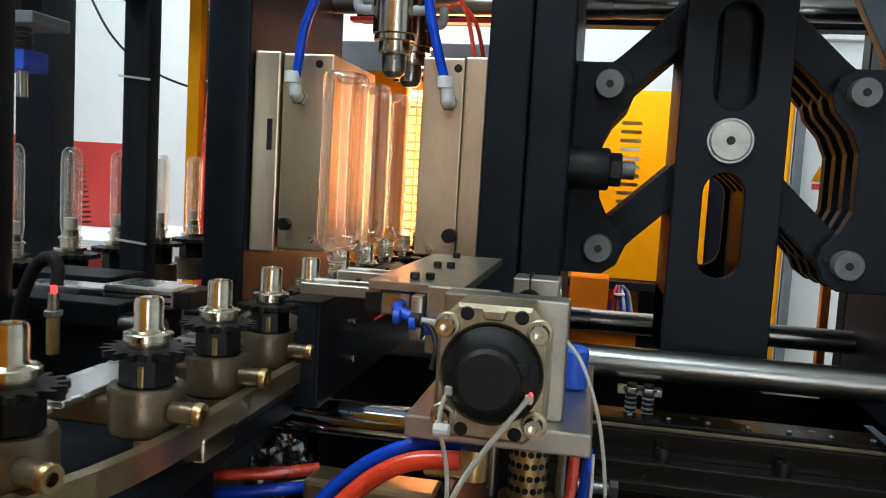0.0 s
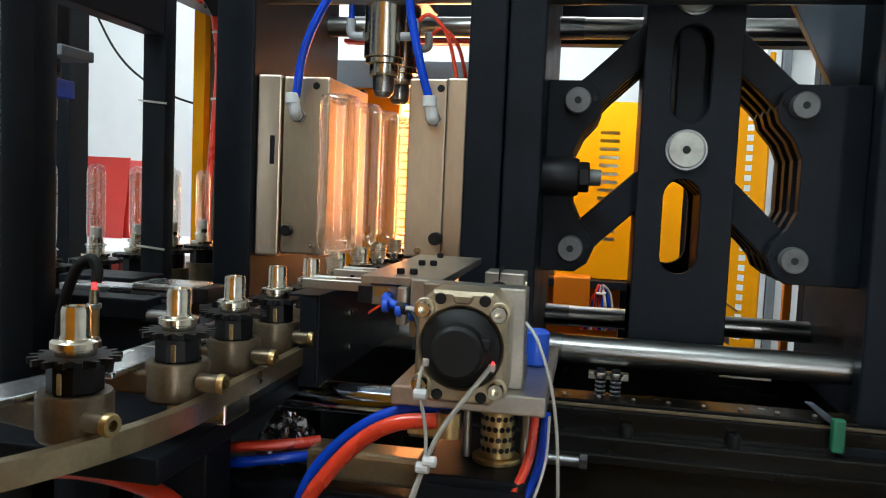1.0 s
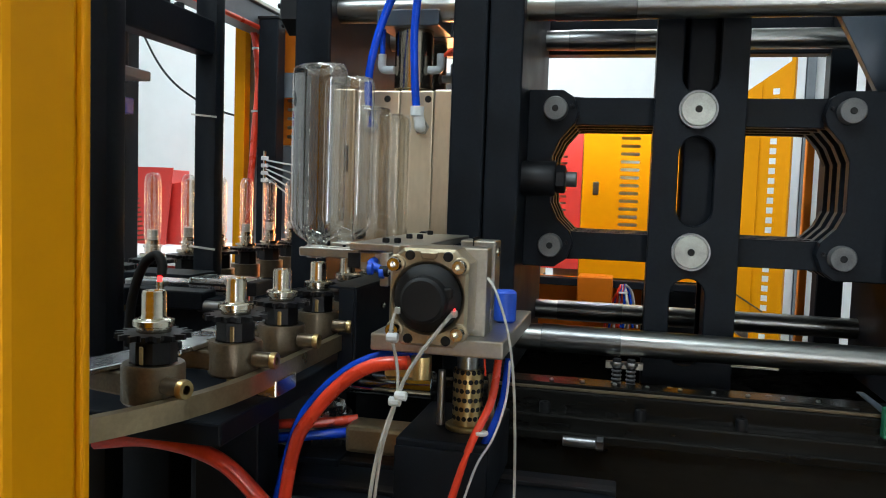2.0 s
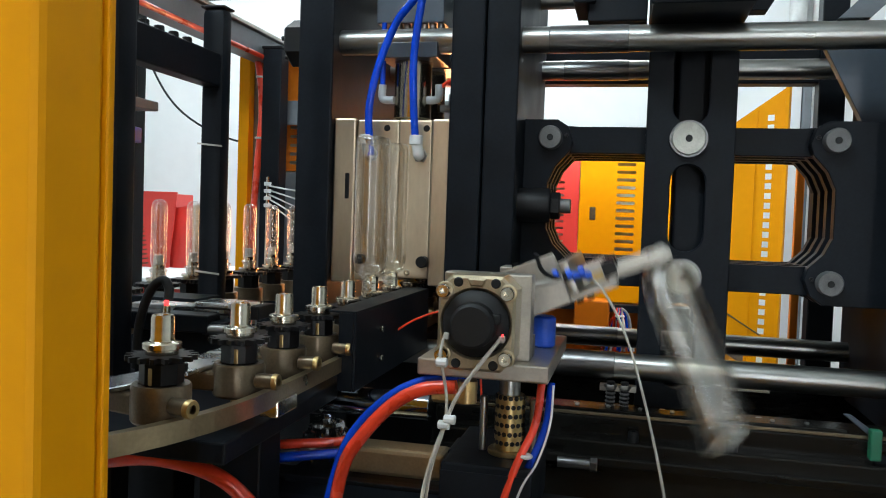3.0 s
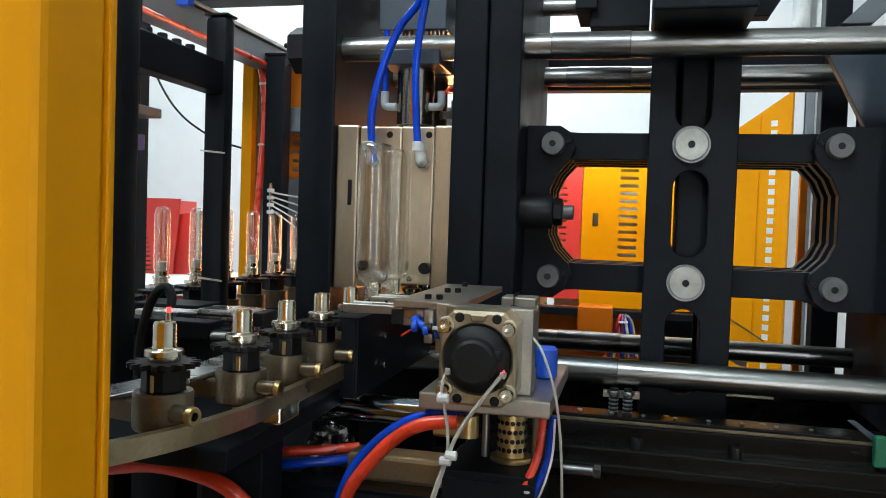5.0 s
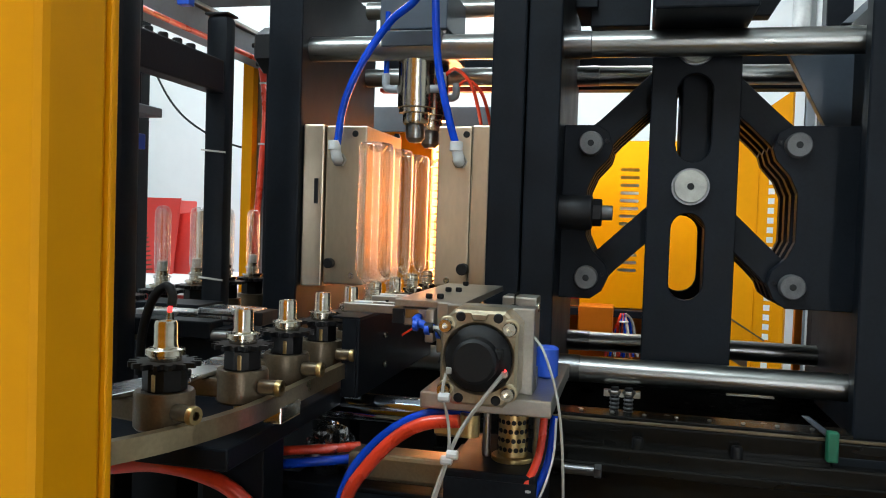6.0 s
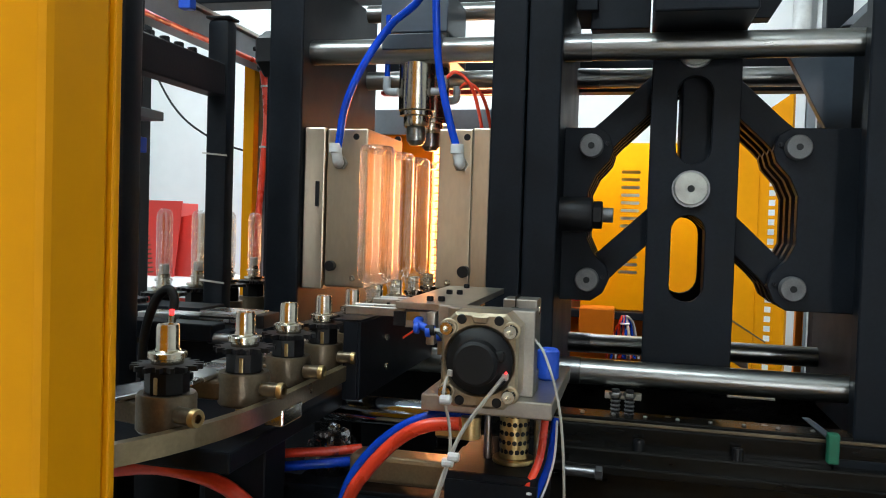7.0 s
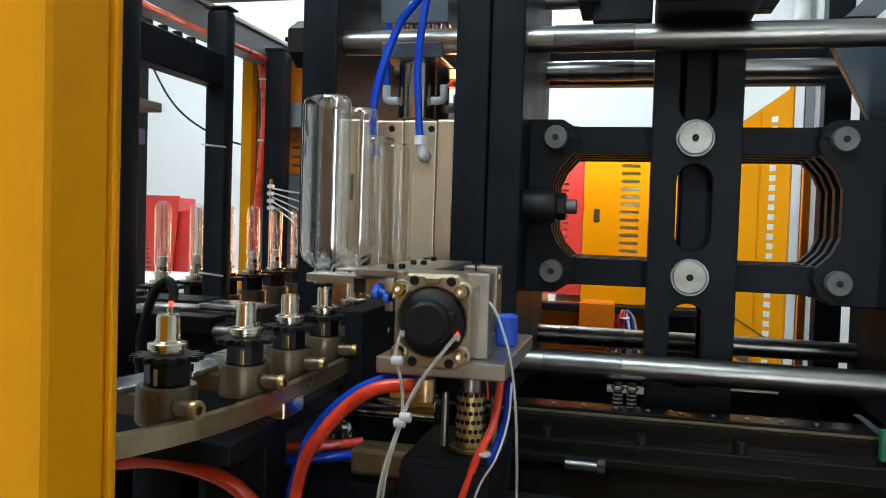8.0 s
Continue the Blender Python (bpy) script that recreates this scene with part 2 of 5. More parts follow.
def slab(outline, y0, y1, holes=(), bevel=0.0015):
    """A plate in the xz plane, from an outline, with real holes, thick from y0 to y1."""
    bm = bmesh.new()
    edges = []
    for loop in (outline, *holes):
        vs = [bm.verts.new((x, y0, z)) for x, z in loop]
        edges += [bm.edges.new((vs[i], vs[(i + 1) % len(vs)])) for i in range(len(vs))]
    bmesh.ops.triangle_fill(bm, use_beauty=True, use_dissolve=False, edges=edges)
    got = bmesh.ops.extrude_face_region(bm, geom=list(bm.faces))
    bmesh.ops.translate(bm, vec=(0, y1 - y0, 0), verts=[v for v in got["geom"] if isinstance(v, bmesh.types.BMVert)])
    bmesh.ops.recalc_face_normals(bm, faces=bm.faces)
    if bevel:
        rim = [e for e in bm.edges if len(e.link_faces) == 2 and e.calc_face_angle(0) > 1.2]
        bmesh.ops.bevel(bm, geom=rim, offset=bevel, segments=1, affect="EDGES")
    return bm


def stadium(cx, z0, z1, r, n=10):
    return arc(cx, z1 - r, r, 0, 180, n) + arc(cx, z0 + r, r, 180, 360, n)


# ---- the hall ----
def structure(name, bm, mat, label, category):
    return tagged(part(name, bm, mat), label, category, "", "structure")


structure("floor", box(-4.2, 4.2, -4.2, 3.8, -0.1, 0.0, 0), CONCRETE, "worn grey concrete floor of the workshop", "floor")
structure("ceiling", box(-4.2, 4.2, -4.2, 3.8, 3.3, 3.4, 0), WHITE, "white workshop ceiling with long lamps", "ceiling")
structure("wall_north", box(-4.2, 4.2, 3.6, 3.8, 0, 3.3, 0), WHITE, "plain white painted workshop wall", "wall")
structure("wall_south", box(-4.2, 4.2, -4.2, -4.0, 0, 3.3, 0), WHITE, "plain white painted workshop wall", "wall")
structure("wall_west", box(-4.2, -4.0, -4.0, 3.6, 0, 3.3, 0), WHITE, "plain white painted workshop wall", "wall")
structure("wall_east", box(4.0, 4.2, -4.0, 3.6, 0, 3.3, 0), WHITE, "plain white painted workshop wall", "wall")
# unseen glowing openings, added so bottles and mandrels mirror bright upright streaks
for x0, x1 in ((1.25, 1.65), (-1.2, -0.9)):
    opening = thing("doorway", "tall glowing opening, added out of view for streak reflections", "doorway", kind="structure")
    part("daylight", box(x0, x1, -4.0, -3.985, 0.02, 2.5, 0), DAYLIGHT, opening)
    for k in (0, 1):
        part("jamb", box((x0, x1)[k] - 0.04, (x0, x1)[k] + 0.04, -4.0, -3.94, 0.0, 2.56, 0.004), GREY, opening)
    part("lintel", box(x0, x1, -4.0, -3.94, 2.5, 2.58, 0.004), GREY, opening)
for at, l, w in (((-0.6, 2.6, 3.16), 3.2, 0.5), ((2.3, 1.2, 3.16), 0.4, 2.4), ((-0.3, -1.7, 3.16), 2.2, 0.3)):
    lamp = thing("ceiling_lamp", "long white fluorescent batten under the ceiling", "lamp", pose(*at), "hall lamps")
    part("housing", box(-l / 2, l / 2, -w / 2, w / 2, 0.02, 0.14), WHITE_PLASTIC, lamp)
    for k in (-1, 1):
        if l > w:
            part("tube", rod(0.014, -l / 2 + 0.05, l / 2 - 0.05, "x", (0, k * w * 0.3, 0.0), 12), TUBE_LIGHT, lamp)
        else:
            part("tube", rod(0.014, -w / 2 + 0.05, w / 2 - 0.05, "y", (k * l * 0.3, 0, 0.0), 12), TUBE_LIGHT, lamp)


# ---- clamp: tie-bar frame, platens, toggles ----
MEET = 0.072          # way of each platen from open to closed
LINK = 0.26           # toggle link, pin to pin
RISE = 0.18           # way of the crosshead
CX, Z_UP, Z_LO = 0.534, 1.368, 1.108     # toggle centre and the heights of the outer pins
Y_BAR, Y_BACK = 0.455, 0.80
LAYERS = (0.515, 0.575, 0.635, 0.695)

clamp_frame = thing("clamp_frame", "black clamp frame with four polished chrome tie bars", "clamp frame")
part("fixed_platen", box(-0.286, -0.214, 0.400, 0.86, 0.86, 1.72, 0.004), BLACK, clamp_frame)
for z, y in ((1.547, Y_BAR), (0.938, Y_BAR), (1.552, Y_BACK), (0.943, Y_BACK)):
    r = 0.0245 if y == Y_BAR else 0.022
    bar = part("tie_bar", rod(r, -0.318, 0.845, "x", (0, y, z)), CHROME, clamp_frame, smooth=True)
    # the bar's darker reflection, put in as a length of darker steel
    part("shoulder", rod(r + 0.0012, 0.20, 0.345, "x", (0, y, z)), DARK_STEEL, bar, "darker length of bar, its dim reflection put into the colour", smooth=True)
    nut = part("tie_bar_nut", rod(0.047, -0.325, -0.276, "x", (0, y, z), 6, 0.004), BLACK_MATT, clamp_frame)
    for k in range(5):
        a = radians(30 + 72 * k)
        part("screw", socket_screw(0.005, 0.006, "x", (-0.325, y + 0.033 * math.cos(a), z + 0.033 * math.sin(a))), BLACK_MATT, nut, smooth=True)
part("rear_platen", slab([(0.806, 0.84), (0.88, 0.84), (0.88, 1.66), (0.812, 1.66), (0.806, 1.62)], 0.39, 0.43, bevel=0.003), BLACK, clamp_frame)
part("rear_platen_web", box(0.830, 0.88, 0.43, 0.86, 0.84, 1.62, 0.003), BLACK, clamp_frame)
part("gusset", slab([(0.690, 1.60), (1.02, 1.60), (1.02, 1.36), (0.83, 1.36), (0.80, 1.385)], 0.60, 0.625), SLATE, clamp_frame, "dark slate-grey steel gusset")
part("foot", box(0.765, 0.88, 0.34, 0.43, 0.805, 0.842), BLACK, clamp_frame)
part("stop", box(0.752, 0.770, 0.318, 0.336, 0.838, 0.888, 0.003), GREEN, clamp_frame, "green plastic stop block")

moving_platen = thing("moving_platen", "heavy black moving platen on the tie bars", "platen")
part("platen_front", box(0.166, 0.229, 0.398, 0.86, 0.87, 1.72, 0.004), BLACK, moving_platen)
part("platen_back", box(0.232, 0.294, 0.402, 0.86, 0.87, 1.72, 0.004), BLACK, moving_platen)
stud = part("adjusting_stud", lathe([(0, 0.294), (0.032, 0.294), (0.033, 0.306), (0.033, 0.352), (0.030, 0.356), (0, 0.356)], "x", (0, 0.47, 1.234)), BLACK_MATT, moving_platen, smooth=True)
part("nut", rod(0.026, 0.356, 0.374, "x", (0, 0.47, 1.234), 6, 0.002), BLACK_MATT, stud)
part("thread_end", rod(0.014, 0.374, 0.394, "x", (0, 0.47, 1.234), 16), PIN_DARK, stud, smooth=True)


def bracket(side, x_base, x_pin):
    """The outline of a toggle bracket: lugs at both pins, a notch between."""
    s = side
    return [(x_base, 1.405), (x_pin + s * 0.012, 1.405), (x_pin + s * 0.033, 1.392), (x_pin + s * 0.042, 1.362), (x_pin + s * 0.036, 1.342),
            (x_pin + s * 0.010, 1.312), (x_pin - s * 0.004, 1.280), (x_pin - s * 0.004, 1.190), (x_pin + s * 0.010, 1.160),
            (x_pin + s * 0.036, 1.134), (x_pin + s * 0.042, 1.112), (x_pin + s * 0.030, 1.082), (x_pin + s * 0.008, 1.066), (x_base, 1.066)]


for y in LAYERS:
    part("toggle_bracket", slab(bracket(1, 0.294, 0.347), y, y + 0.026), BLACK, moving_platen)
    part("toggle_bracket", slab(bracket(-1, 0.830, 0.721), y, y + 0.026), BLACK, clamp_frame)
for z in (Z_UP, Z_LO):
    for x, host in ((0.347, moving_platen), (0.721, clamp_frame)):
        p = part("pivot_pin", lathe([(0, 0.0), (0.021, 0), (0.023, 0.003), (0.023, 0.26), (0, 0.26)], "y", (x, 0.492, z), 32), PIN_DARK, host, "grey oiled pin head with a centre hole", smooth=True)
        part("centre_hole", rod(0.0062, 0.4905, 0.4945, "y", (x, 0, z), 16, 0.0005), RUBBER, p)
        part("keeper_screw", socket_screw(0.004, 0.005, "y", (x + (0.03 if x < 0.5 else -0.03), 0.513, z + 0.006)), BLACK_MATT, p, smooth=True)

crosshead = thing("toggle_crosshead", "black slotted crosshead plate with two bright pins", "toggle crosshead")
part("slotted_plate", slab([(0.456, 0.93), (0.618, 0.93), (0.618, 1.84), (0.456, 1.84)], 0.50, 0.512,
                           (stadium(0.536, 1.335, 1.50, 0.032), stadium(0.532, 1.074, 1.238, 0.031), stadium(0.536, 1.575, 1.80, 0.032)), 0.002), BLACK, crosshead)
part("rear_plate", slab([(0.462, 0.93), (0.612, 0.93), (0.612, 1.84), (0.462, 1.84)], 0.726, 0.74,
                        (stadium(0.536, 1.335, 1.50, 0.036), stadium(0.532, 1.074, 1.238, 0.036)), 0.002), BLACK, crosshead)
for x0, x1 in ((0.459, 0.496), (0.576, 0.615)):
    part("side_bar", box(x0, x1, 0.512, 0.726, 0.935, 1.835, 0.003), BLACK, crosshead)
part("guide_column", box(0.514, 0.573, 0.54, 0.66, 1.31, 1.90, 0.004), BLACK, crosshead)
part("lower_bridge", box(0.459, 0.615, 0.512, 0.726, 0.935, 1.04, 0.003), BLACK, crosshead)
for z in (Z_UP + RISE, Z_LO + RISE):
    ring = part("pin_collar", lathe([(0.029, 0.0), (0.0345, 0.0), (0.0345, 0.010), (0.029, 0.010), (0.029, 0.0)], "y", (CX, 0.490, z), 40), DARK_STEEL, crosshead, "thin bright retaining ring", smooth=True)
    part("centre_hole", rod(0.0065, 0.4845, 0.4885, "y", (CX, 0, z), 16, 0.0005), RUBBER, crosshead)
    part("crosshead_pin", lathe([(0, 0.0), (0.029, 0), (0.031, 0.002), (0.031, 0.26), (0, 0.26)], "y", (CX, 0.486, z), 40), PIN, crosshead, "pale ground steel pin head", smooth=True)


def link_outline():
    """A toggle link from its outer pin at the origin, to the crosshead pin at LINK."""
    w = 0.0265
    return arc(0, 0, 0.030, 90, 270, 12) + [(0.05, -w), (0.20, -w)] + arc(LINK, 0, 0.032, -90, 90, 12) + [(0.20, w), (0.05, w)]


LINKS = []
for side in (1, -1):
    for z in (Z_UP, Z_LO):
        link = thing("toggle_link", "black steel toggle link of four stacked plates", "toggle link", None, "toggle links")
        for y in LAYERS:
            o = part("link_plate", slab([(side * a, b) for a, b in link_outline()], y + 0.030, y + 0.054), BLACK, link)
        LINKS.append((link, side, z))

# fixed frame over and under the clamp
top_frame = thing("top_frame", "black welded frame above the clamp", "machine frame")
part("cylinder_block", box(0.452, 0.622, 0.33, 0.492, 1.578, 1.99, 0.004), BLACK, top_frame)
part("cross_beam", box(0.33, 0.45, 0.62, 0.70, 1.62, 1.72, 0.003), BLACK, top_frame)
part("long_beam", box(-1.02, 1.4, 0.88, 0.96, 1.78, 1.90, 0.003), BLACK, top_frame)
part("rear_beam", box(-0.20, 1.02, 0.90, 0.95, 1.538, 1.655, 0.003), BLACK, top_frame)
part("stay", slab([(0.622, 1.60), (0.66, 1.60), (0.78, 1.80), (0.72, 1.80)], 0.48, 0.52), BLACK, top_frame)
for x in (-0.97, 1.35):
    part("frame_post", box(x - 0.05, x + 0.05, 0.88, 0.96, 0.0, 1.78, 0.003), BLACK, top_frame)
part("guide_rod", rod(0.020, -0.19, 0.36, "x", (0, 0.72, 1.692)), CHROME, top_frame, smooth=True)
part("brace", slab([(0.836, 1.645), (0.898, 1.645), (1.05, 1.80), (0.99, 1.80)], 0.74, 0.78), GREY, top_frame, "pale grey glossy diagonal brace")
part("manifold", box(0.30, 0.345, 0.60, 0.76, 1.655, 1.74, 0.003), BLACK, top_frame)
part("valve_block", box(-0.095, 0.048, 0.52, 0.70, 1.600, 1.69, 0.003), SLATE, top_frame, "slate-grey valve block")
for k in range(6):
    fit_up = part("fitting", rod(0.0075, 1.572, 1.600, "z", (-0.05 + 0.018 * k, 0.535, 0)), CHROME, top_frame, smooth=True)
    part("fitting_nut", rod(0.0088, 1.582, 1.589, "z", (-0.05 + 0.018 * k, 0.535, 0), 6), DARK_STEEL, fit_up)
part("signal_rail", box(-0.20, 0.17, 0.855, 0.885, 1.528, 1.537, 0.001), RED, top_frame, "thin red rail under the beam")

side_post = thing("black_upright", "black square upright behind the clamp's end", "post")
part("upright", box(0.837, 0.893, 0.89, 0.94, 0.0, 1.775, 0.003), BLACK, side_post)
part("foot_plate", box(0.815, 0.915, 0.87, 0.945, 0.0, 0.012, 0.002), BLACK, side_post)
# shade on yellow paint, put in as an orange colour
part("orange_channel", box(0.818, 0.836, 0.985, 1.005, 0.0, 1.36, 0.002), ORANGE, side_post, "channel beside the upright, yellow paint toned orange for shade")
wall_pipe = thing("wall_pipe", "cream painted pipe running up the far wall", "pipe", None, "wall pipes")
part("pipe", rod(0.046, 2.02, 3.3, "z", (1.26, 3.54, 0), 24), WHITE_PLASTIC, wall_pipe, smooth=True)
for z in (2.2, 3.0):
    part("clip", box(1.208, 1.312, 3.53, 3.60, z - 0.02, z + 0.02, 0.002), GREY, wall_pipe)
copy_thing(wall_pipe, pose(0.118, 0, 0))
# body for the added cabinet fill, kept out of view behind the long beam
fill_bar = thing("work_lamp", "slim white fill bar, added out of view to brighten the cabinet", "lamp")
part("housing", box(0.05, 0.95, 0.965, 1.035, 1.846, 1.886, 0.004), WHITE_PLASTIC, fill_bar)
part("tube", rod(0.012, 0.06, 0.94, "x", (0, 1.00, 1.836), 12), TUBE_LIGHT, fill_bar)
for x in (0.1, 0.9):
    part("bracket", box(x - 0.015, x + 0.015, 0.955, 1.035, 1.887, 1.902, 0.002), BLACK, fill_bar)
bed = thing("machine_bed", "dark oily machine bed with rails and screws", "machine bed")
part("front_rail", box(0.10, 1.35, 0.345, 0.46, 0.795, 0.866, 0.004), OILED, bed)
part("rail_top", box(0.10, 0.80, 0.355, 0.395, 0.866, 0.876, 0.002), OILED, bed, "worn ground rail strip")
part("back_rail", box(-0.3, 1.35, 0.80, 0.95, 0.74, 0.868, 0.004), OILED, bed)
part("front_panel", box(0.10, 1.35, 0.315, 0.345, 0.05, 0.830, 0.004), OILED, bed)
part("under_panel", box(-0.3, 1.35, 0.47, 0.48, 0.05, 0.60, 0), BLACK, bed)
part("back_panel", box(-0.3, 1.35, 0.95, 0.96, 0.0, 0.74, 0), BLACK, bed)
part("end_panel", box(1.30, 1.35, 0.28, 0.95, 0.0, 1.7, 0.003), BLACK, bed)
for x in (0.455, 0.616, 0.294):
    part("rail_screw", lathe([(0, 0.838), (0.0045, 0.838), (0.0045, 0.848), (0.0085, 0.848), (0.0095, 0.845), (0.0095, 0.829), (0, 0.829)], "z", (x, 0.330, 0.0), 18), BLACK_MATT, bed, smooth=True)
for i in range(9):
    part("strip_screw", rod(0.004, 0.876, 0.8795, "z", (0.30 + 0.055 * i, 0.375, 0), 12), CHROME, bed, smooth=True)
for k, x in enumerate((0.412, 0.437)):
    damper = part("shock_absorber", rod(0.0075, 0.866, 0.916, "z", (x, 0.415, 0)), BLACK_MATT, bed, smooth=True)
    for j in range(5):
        part("thread_turn", rod(0.0092, 0.870 + 0.0075 * j, 0.8735 + 0.0075 * j, "z", (x, 0.415, 0), 16), PIN_DARK, damper, smooth=True)
    part("lock_nut", rod(0.012, 0.904, 0.910, "z", (x, 0.415, 0), 6), CHROME, damper)
part("damper_plate", box(0.392, 0.458, 0.425, 0.445, 0.895, 0.906, 0.001), ALU, bed, "small bright plate behind the dampers")
part("drip_rail", box(0.31, 0.41, 0.50, 0.51, 0.906, 0.9095, 0.001), BRASS, bed, "thin brass-coloured strip")
part("drip_rail", box(0.615, 0.70, 0.50, 0.51, 0.899, 0.9025, 0.001), ALU, bed)
part("stop_arm", slab([(0.716, 0.905), (0.728, 0.905), (0.775, 0.872), (0.775, 0.858)], 0.34, 0.352), SLATE, clamp_frame, "worn stop arm")
for x in (0.352, 0.505, 0.668):
    part("oil_cup", rod(0.006, 0.8665, 0.874, "z", (x, 0.405, 0), 14), CHROME, bed, smooth=True)
# highlight along the rail's top edge, put in as a lighter strip
part("rail_lip", box(0.10, 1.30, 0.3455, 0.3505, 0.866, 0.8715, 0.001), CAST, bed, "thin lip along the rail, its highlight put into the colour")
part("bed_step", box(0.10, 1.30, 0.300, 0.3145, 0.790, 0.806, 0.003), OILED, bed)
part("grease_pipe", rod(0.009, 0.33, 0.385, "x", (0, 0.29, 0.795)), DARK_STEEL, bed, smooth=True)
part("pipe_cap", rod(0.012, 0.385, 0.397, "x", (0, 0.29, 0.795), 6), DARK_STEEL, bed)

# ---- moulds ----
def mould_half(side):
    """One mould half, facing +x for the side of the fixed platen (-1)."""
    if side < 0:
        m = thing("mould_half", "ground steel mould half bolted to the fixed platen", "mould", None, "mould halves")
        part("mould_block", box(-0.165, -0.081, 0.42, 0.66, 1.076, 1.390, 0.003), MOULD, m)
        part("back_plate", box(-0.212, -0.168, 0.415, 0.68, 1.070, 1.392, 0.003), MOULD, m)
        part("pull_slot", box(-0.186, -0.178, 0.412, 0.420, 1.235, 1.285, 0.001), BLACK_MATT, m)
        part("water_plug", rod(0.010, 0.404, 0.42, "y", (-0.150, 0, 1.118)), BLACK_MATT, m, smooth=True)
        xs, xf = (-0.105, -0.148), -0.135
    else:
        m = thing("mould_half", "ground steel mould half bolted to the moving platen", "mould", None, "mould halves")
        part("mould_block", box(0.063, 0.1285, 0.42, 0.66, 1.084, 1.390, 0.003), MOULD, m)
        part("back_plate", box(0.131, 0.165, 0.412, 0.68, 1.072, 1.391, 0.003), MOULD, m)
        part("water_plug", rod(0.011, 0.398, 0.42, "y", (0.121, 0, 1.118)), BLACK_MATT, m, smooth=True)
        xs, xf = (0.088, 0.094), 0.108
    part("screw_hole", rod(0.0065, 0.4185, 0.4215, "y", (xs[0] if side < 0 else 0.118, 0, 1.374), 14), BLACK_MATT, m, smooth=True)
    part("bolt", socket_screw(0.006, 0.004, "y", (xs[0], 0.42, 1.095)), STEEL, m, smooth=True)
    elbow = part("elbow_fitting", sweep([(xf, 0.42, 1.322), (xf, 0.402, 1.322), (xf, 0.398, 1.330), (xf - 0.004, 0.396, 1.348)], 0.0105, 12, 5), WHITE_PLASTIC, m, "white push-in elbow fitting", smooth=True)
    part("collar", rod(0.0125, 1.340, 1.358, "z", (xf - 0.004, 0.396, 0)), WHITE_PLASTIC, elbow, smooth=True)
    part("hex_base", rod(0.014, 0.408, 0.42, "y", (xf, 0, 1.322), 6), CHROME, elbow)
    return m


mould_left, mould_right = mould_half(-1), mould_half(1)
TUBE_L, TUBE_R = (0.030, 0.36, 1.66), (0.064, 0.36, 1.70)
tube_left = thing("air_tube", "glossy blue air tube down to the mould elbow", "tube", pose(*TUBE_L), "air tubes")
part("hose", sweep([(0.035, 0, 0.02), (-0.008, 0.02, -0.038), (-0.062, 0.03, -0.078), (-0.114, 0.032, -0.150), (-0.150, 0.034, -0.228), (-0.164, 0.036, -0.312)], 0.0075), BLUE_TUBE, tube_left, smooth=True)
tube_right = thing("air_tube", "glossy blue air tube down to the mould elbow", "tube", pose(*TUBE_R), "air tubes")
part("hose", sweep([(0, 0, 0), (-0.002, 0.01, -0.10), (0.004, 0.02, -0.20), (0.022, 0.033, -0.29), (0.040, 0.036, -0.352)], 0.0075), BLUE_TUBE, tube_right, smooth=True)

# stretch-blow heads over the moulds
HEADS = []
for y in (0.48, 0.60):
    head = thing("blow_head", "turned steel stretch-blow head over the mould", "blow head", pose(0, y, 0), "blow heads")
    HEADS.append((head, y))
    part("cylinder", rod(0.037, 1.432, 1.56, "z"), STEEL, head, smooth=True)
    part("flange", box(-0.06, 0.06, -0.055, 0.055, 1.545, 1.575), SLATE, head)
    part("gland", lathe([(0, 1.40), (0.024, 1.40), (0.026, 1.404), (0.026, 1.42), (0.034, 1.422), (0.034, 1.430), (0.029, 1.436), (0, 1.436)]), STEEL, head, smooth=True)
    part("plug", lathe([(0, 1.362), (0.012, 1.364), (0.019, 1.372), (0.020, 1.395), (0.018, 1.402), (0, 1.402)]), CHROME, head, smooth=True)
    for s in (-1, 1):
        part("elbow", sweep([(s * 0.034, -0.02, 1.468), (s * 0.050, -0.02, 1.468), (s * 0.058, -0.02, 1.474), (s * 0.058, -0.02, 1.498)], 0.0080, 12, 5), FITTING, head, "grey elbow fitting", smooth=True)
    part("hose", sweep([(-0.058, -0.02, 1.495), (-0.058, -0.02, 1.62)], 0.0055), BLUE_TUBE, head, "blue air hose", smooth=True)
    part("red_hose", sweep([(0.058, -0.02, 1.49), (0.085, -0.02, 1.505), (0.115, 0.0, 1.47), (0.13, 0.05, 1.38)], 0.0036), RED_TUBE, head, "red air hose", smooth=True)

# ---- chain of mandrels ----
PITCH, R_TURN, Y_TURN = 0.12, 0.40, -0.25


def on_chain(s):
    """Place on the loop: straight along the line, then a turn away to the left."""
    if s >= -0.242:
        return (0.004, s, 0.0)
    a = (-0.242 - s) * 1.1 / 0.5
    return (0.004 - 0.5 + 0.5 * math.cos(a), -0.242 - 0.5 * math.sin(a), -math.degrees(a))


def on_rail(s):
    """Place on the guide rail's own loop."""
    if s >= Y_TURN:
        return (0.0, s, 0.0)
    a = (Y_TURN - s) / R_TURN
    return (-R_TURN + R_TURN * math.cos(a), Y_TURN - R_TURN * math.sin(a), -math.degrees(a))


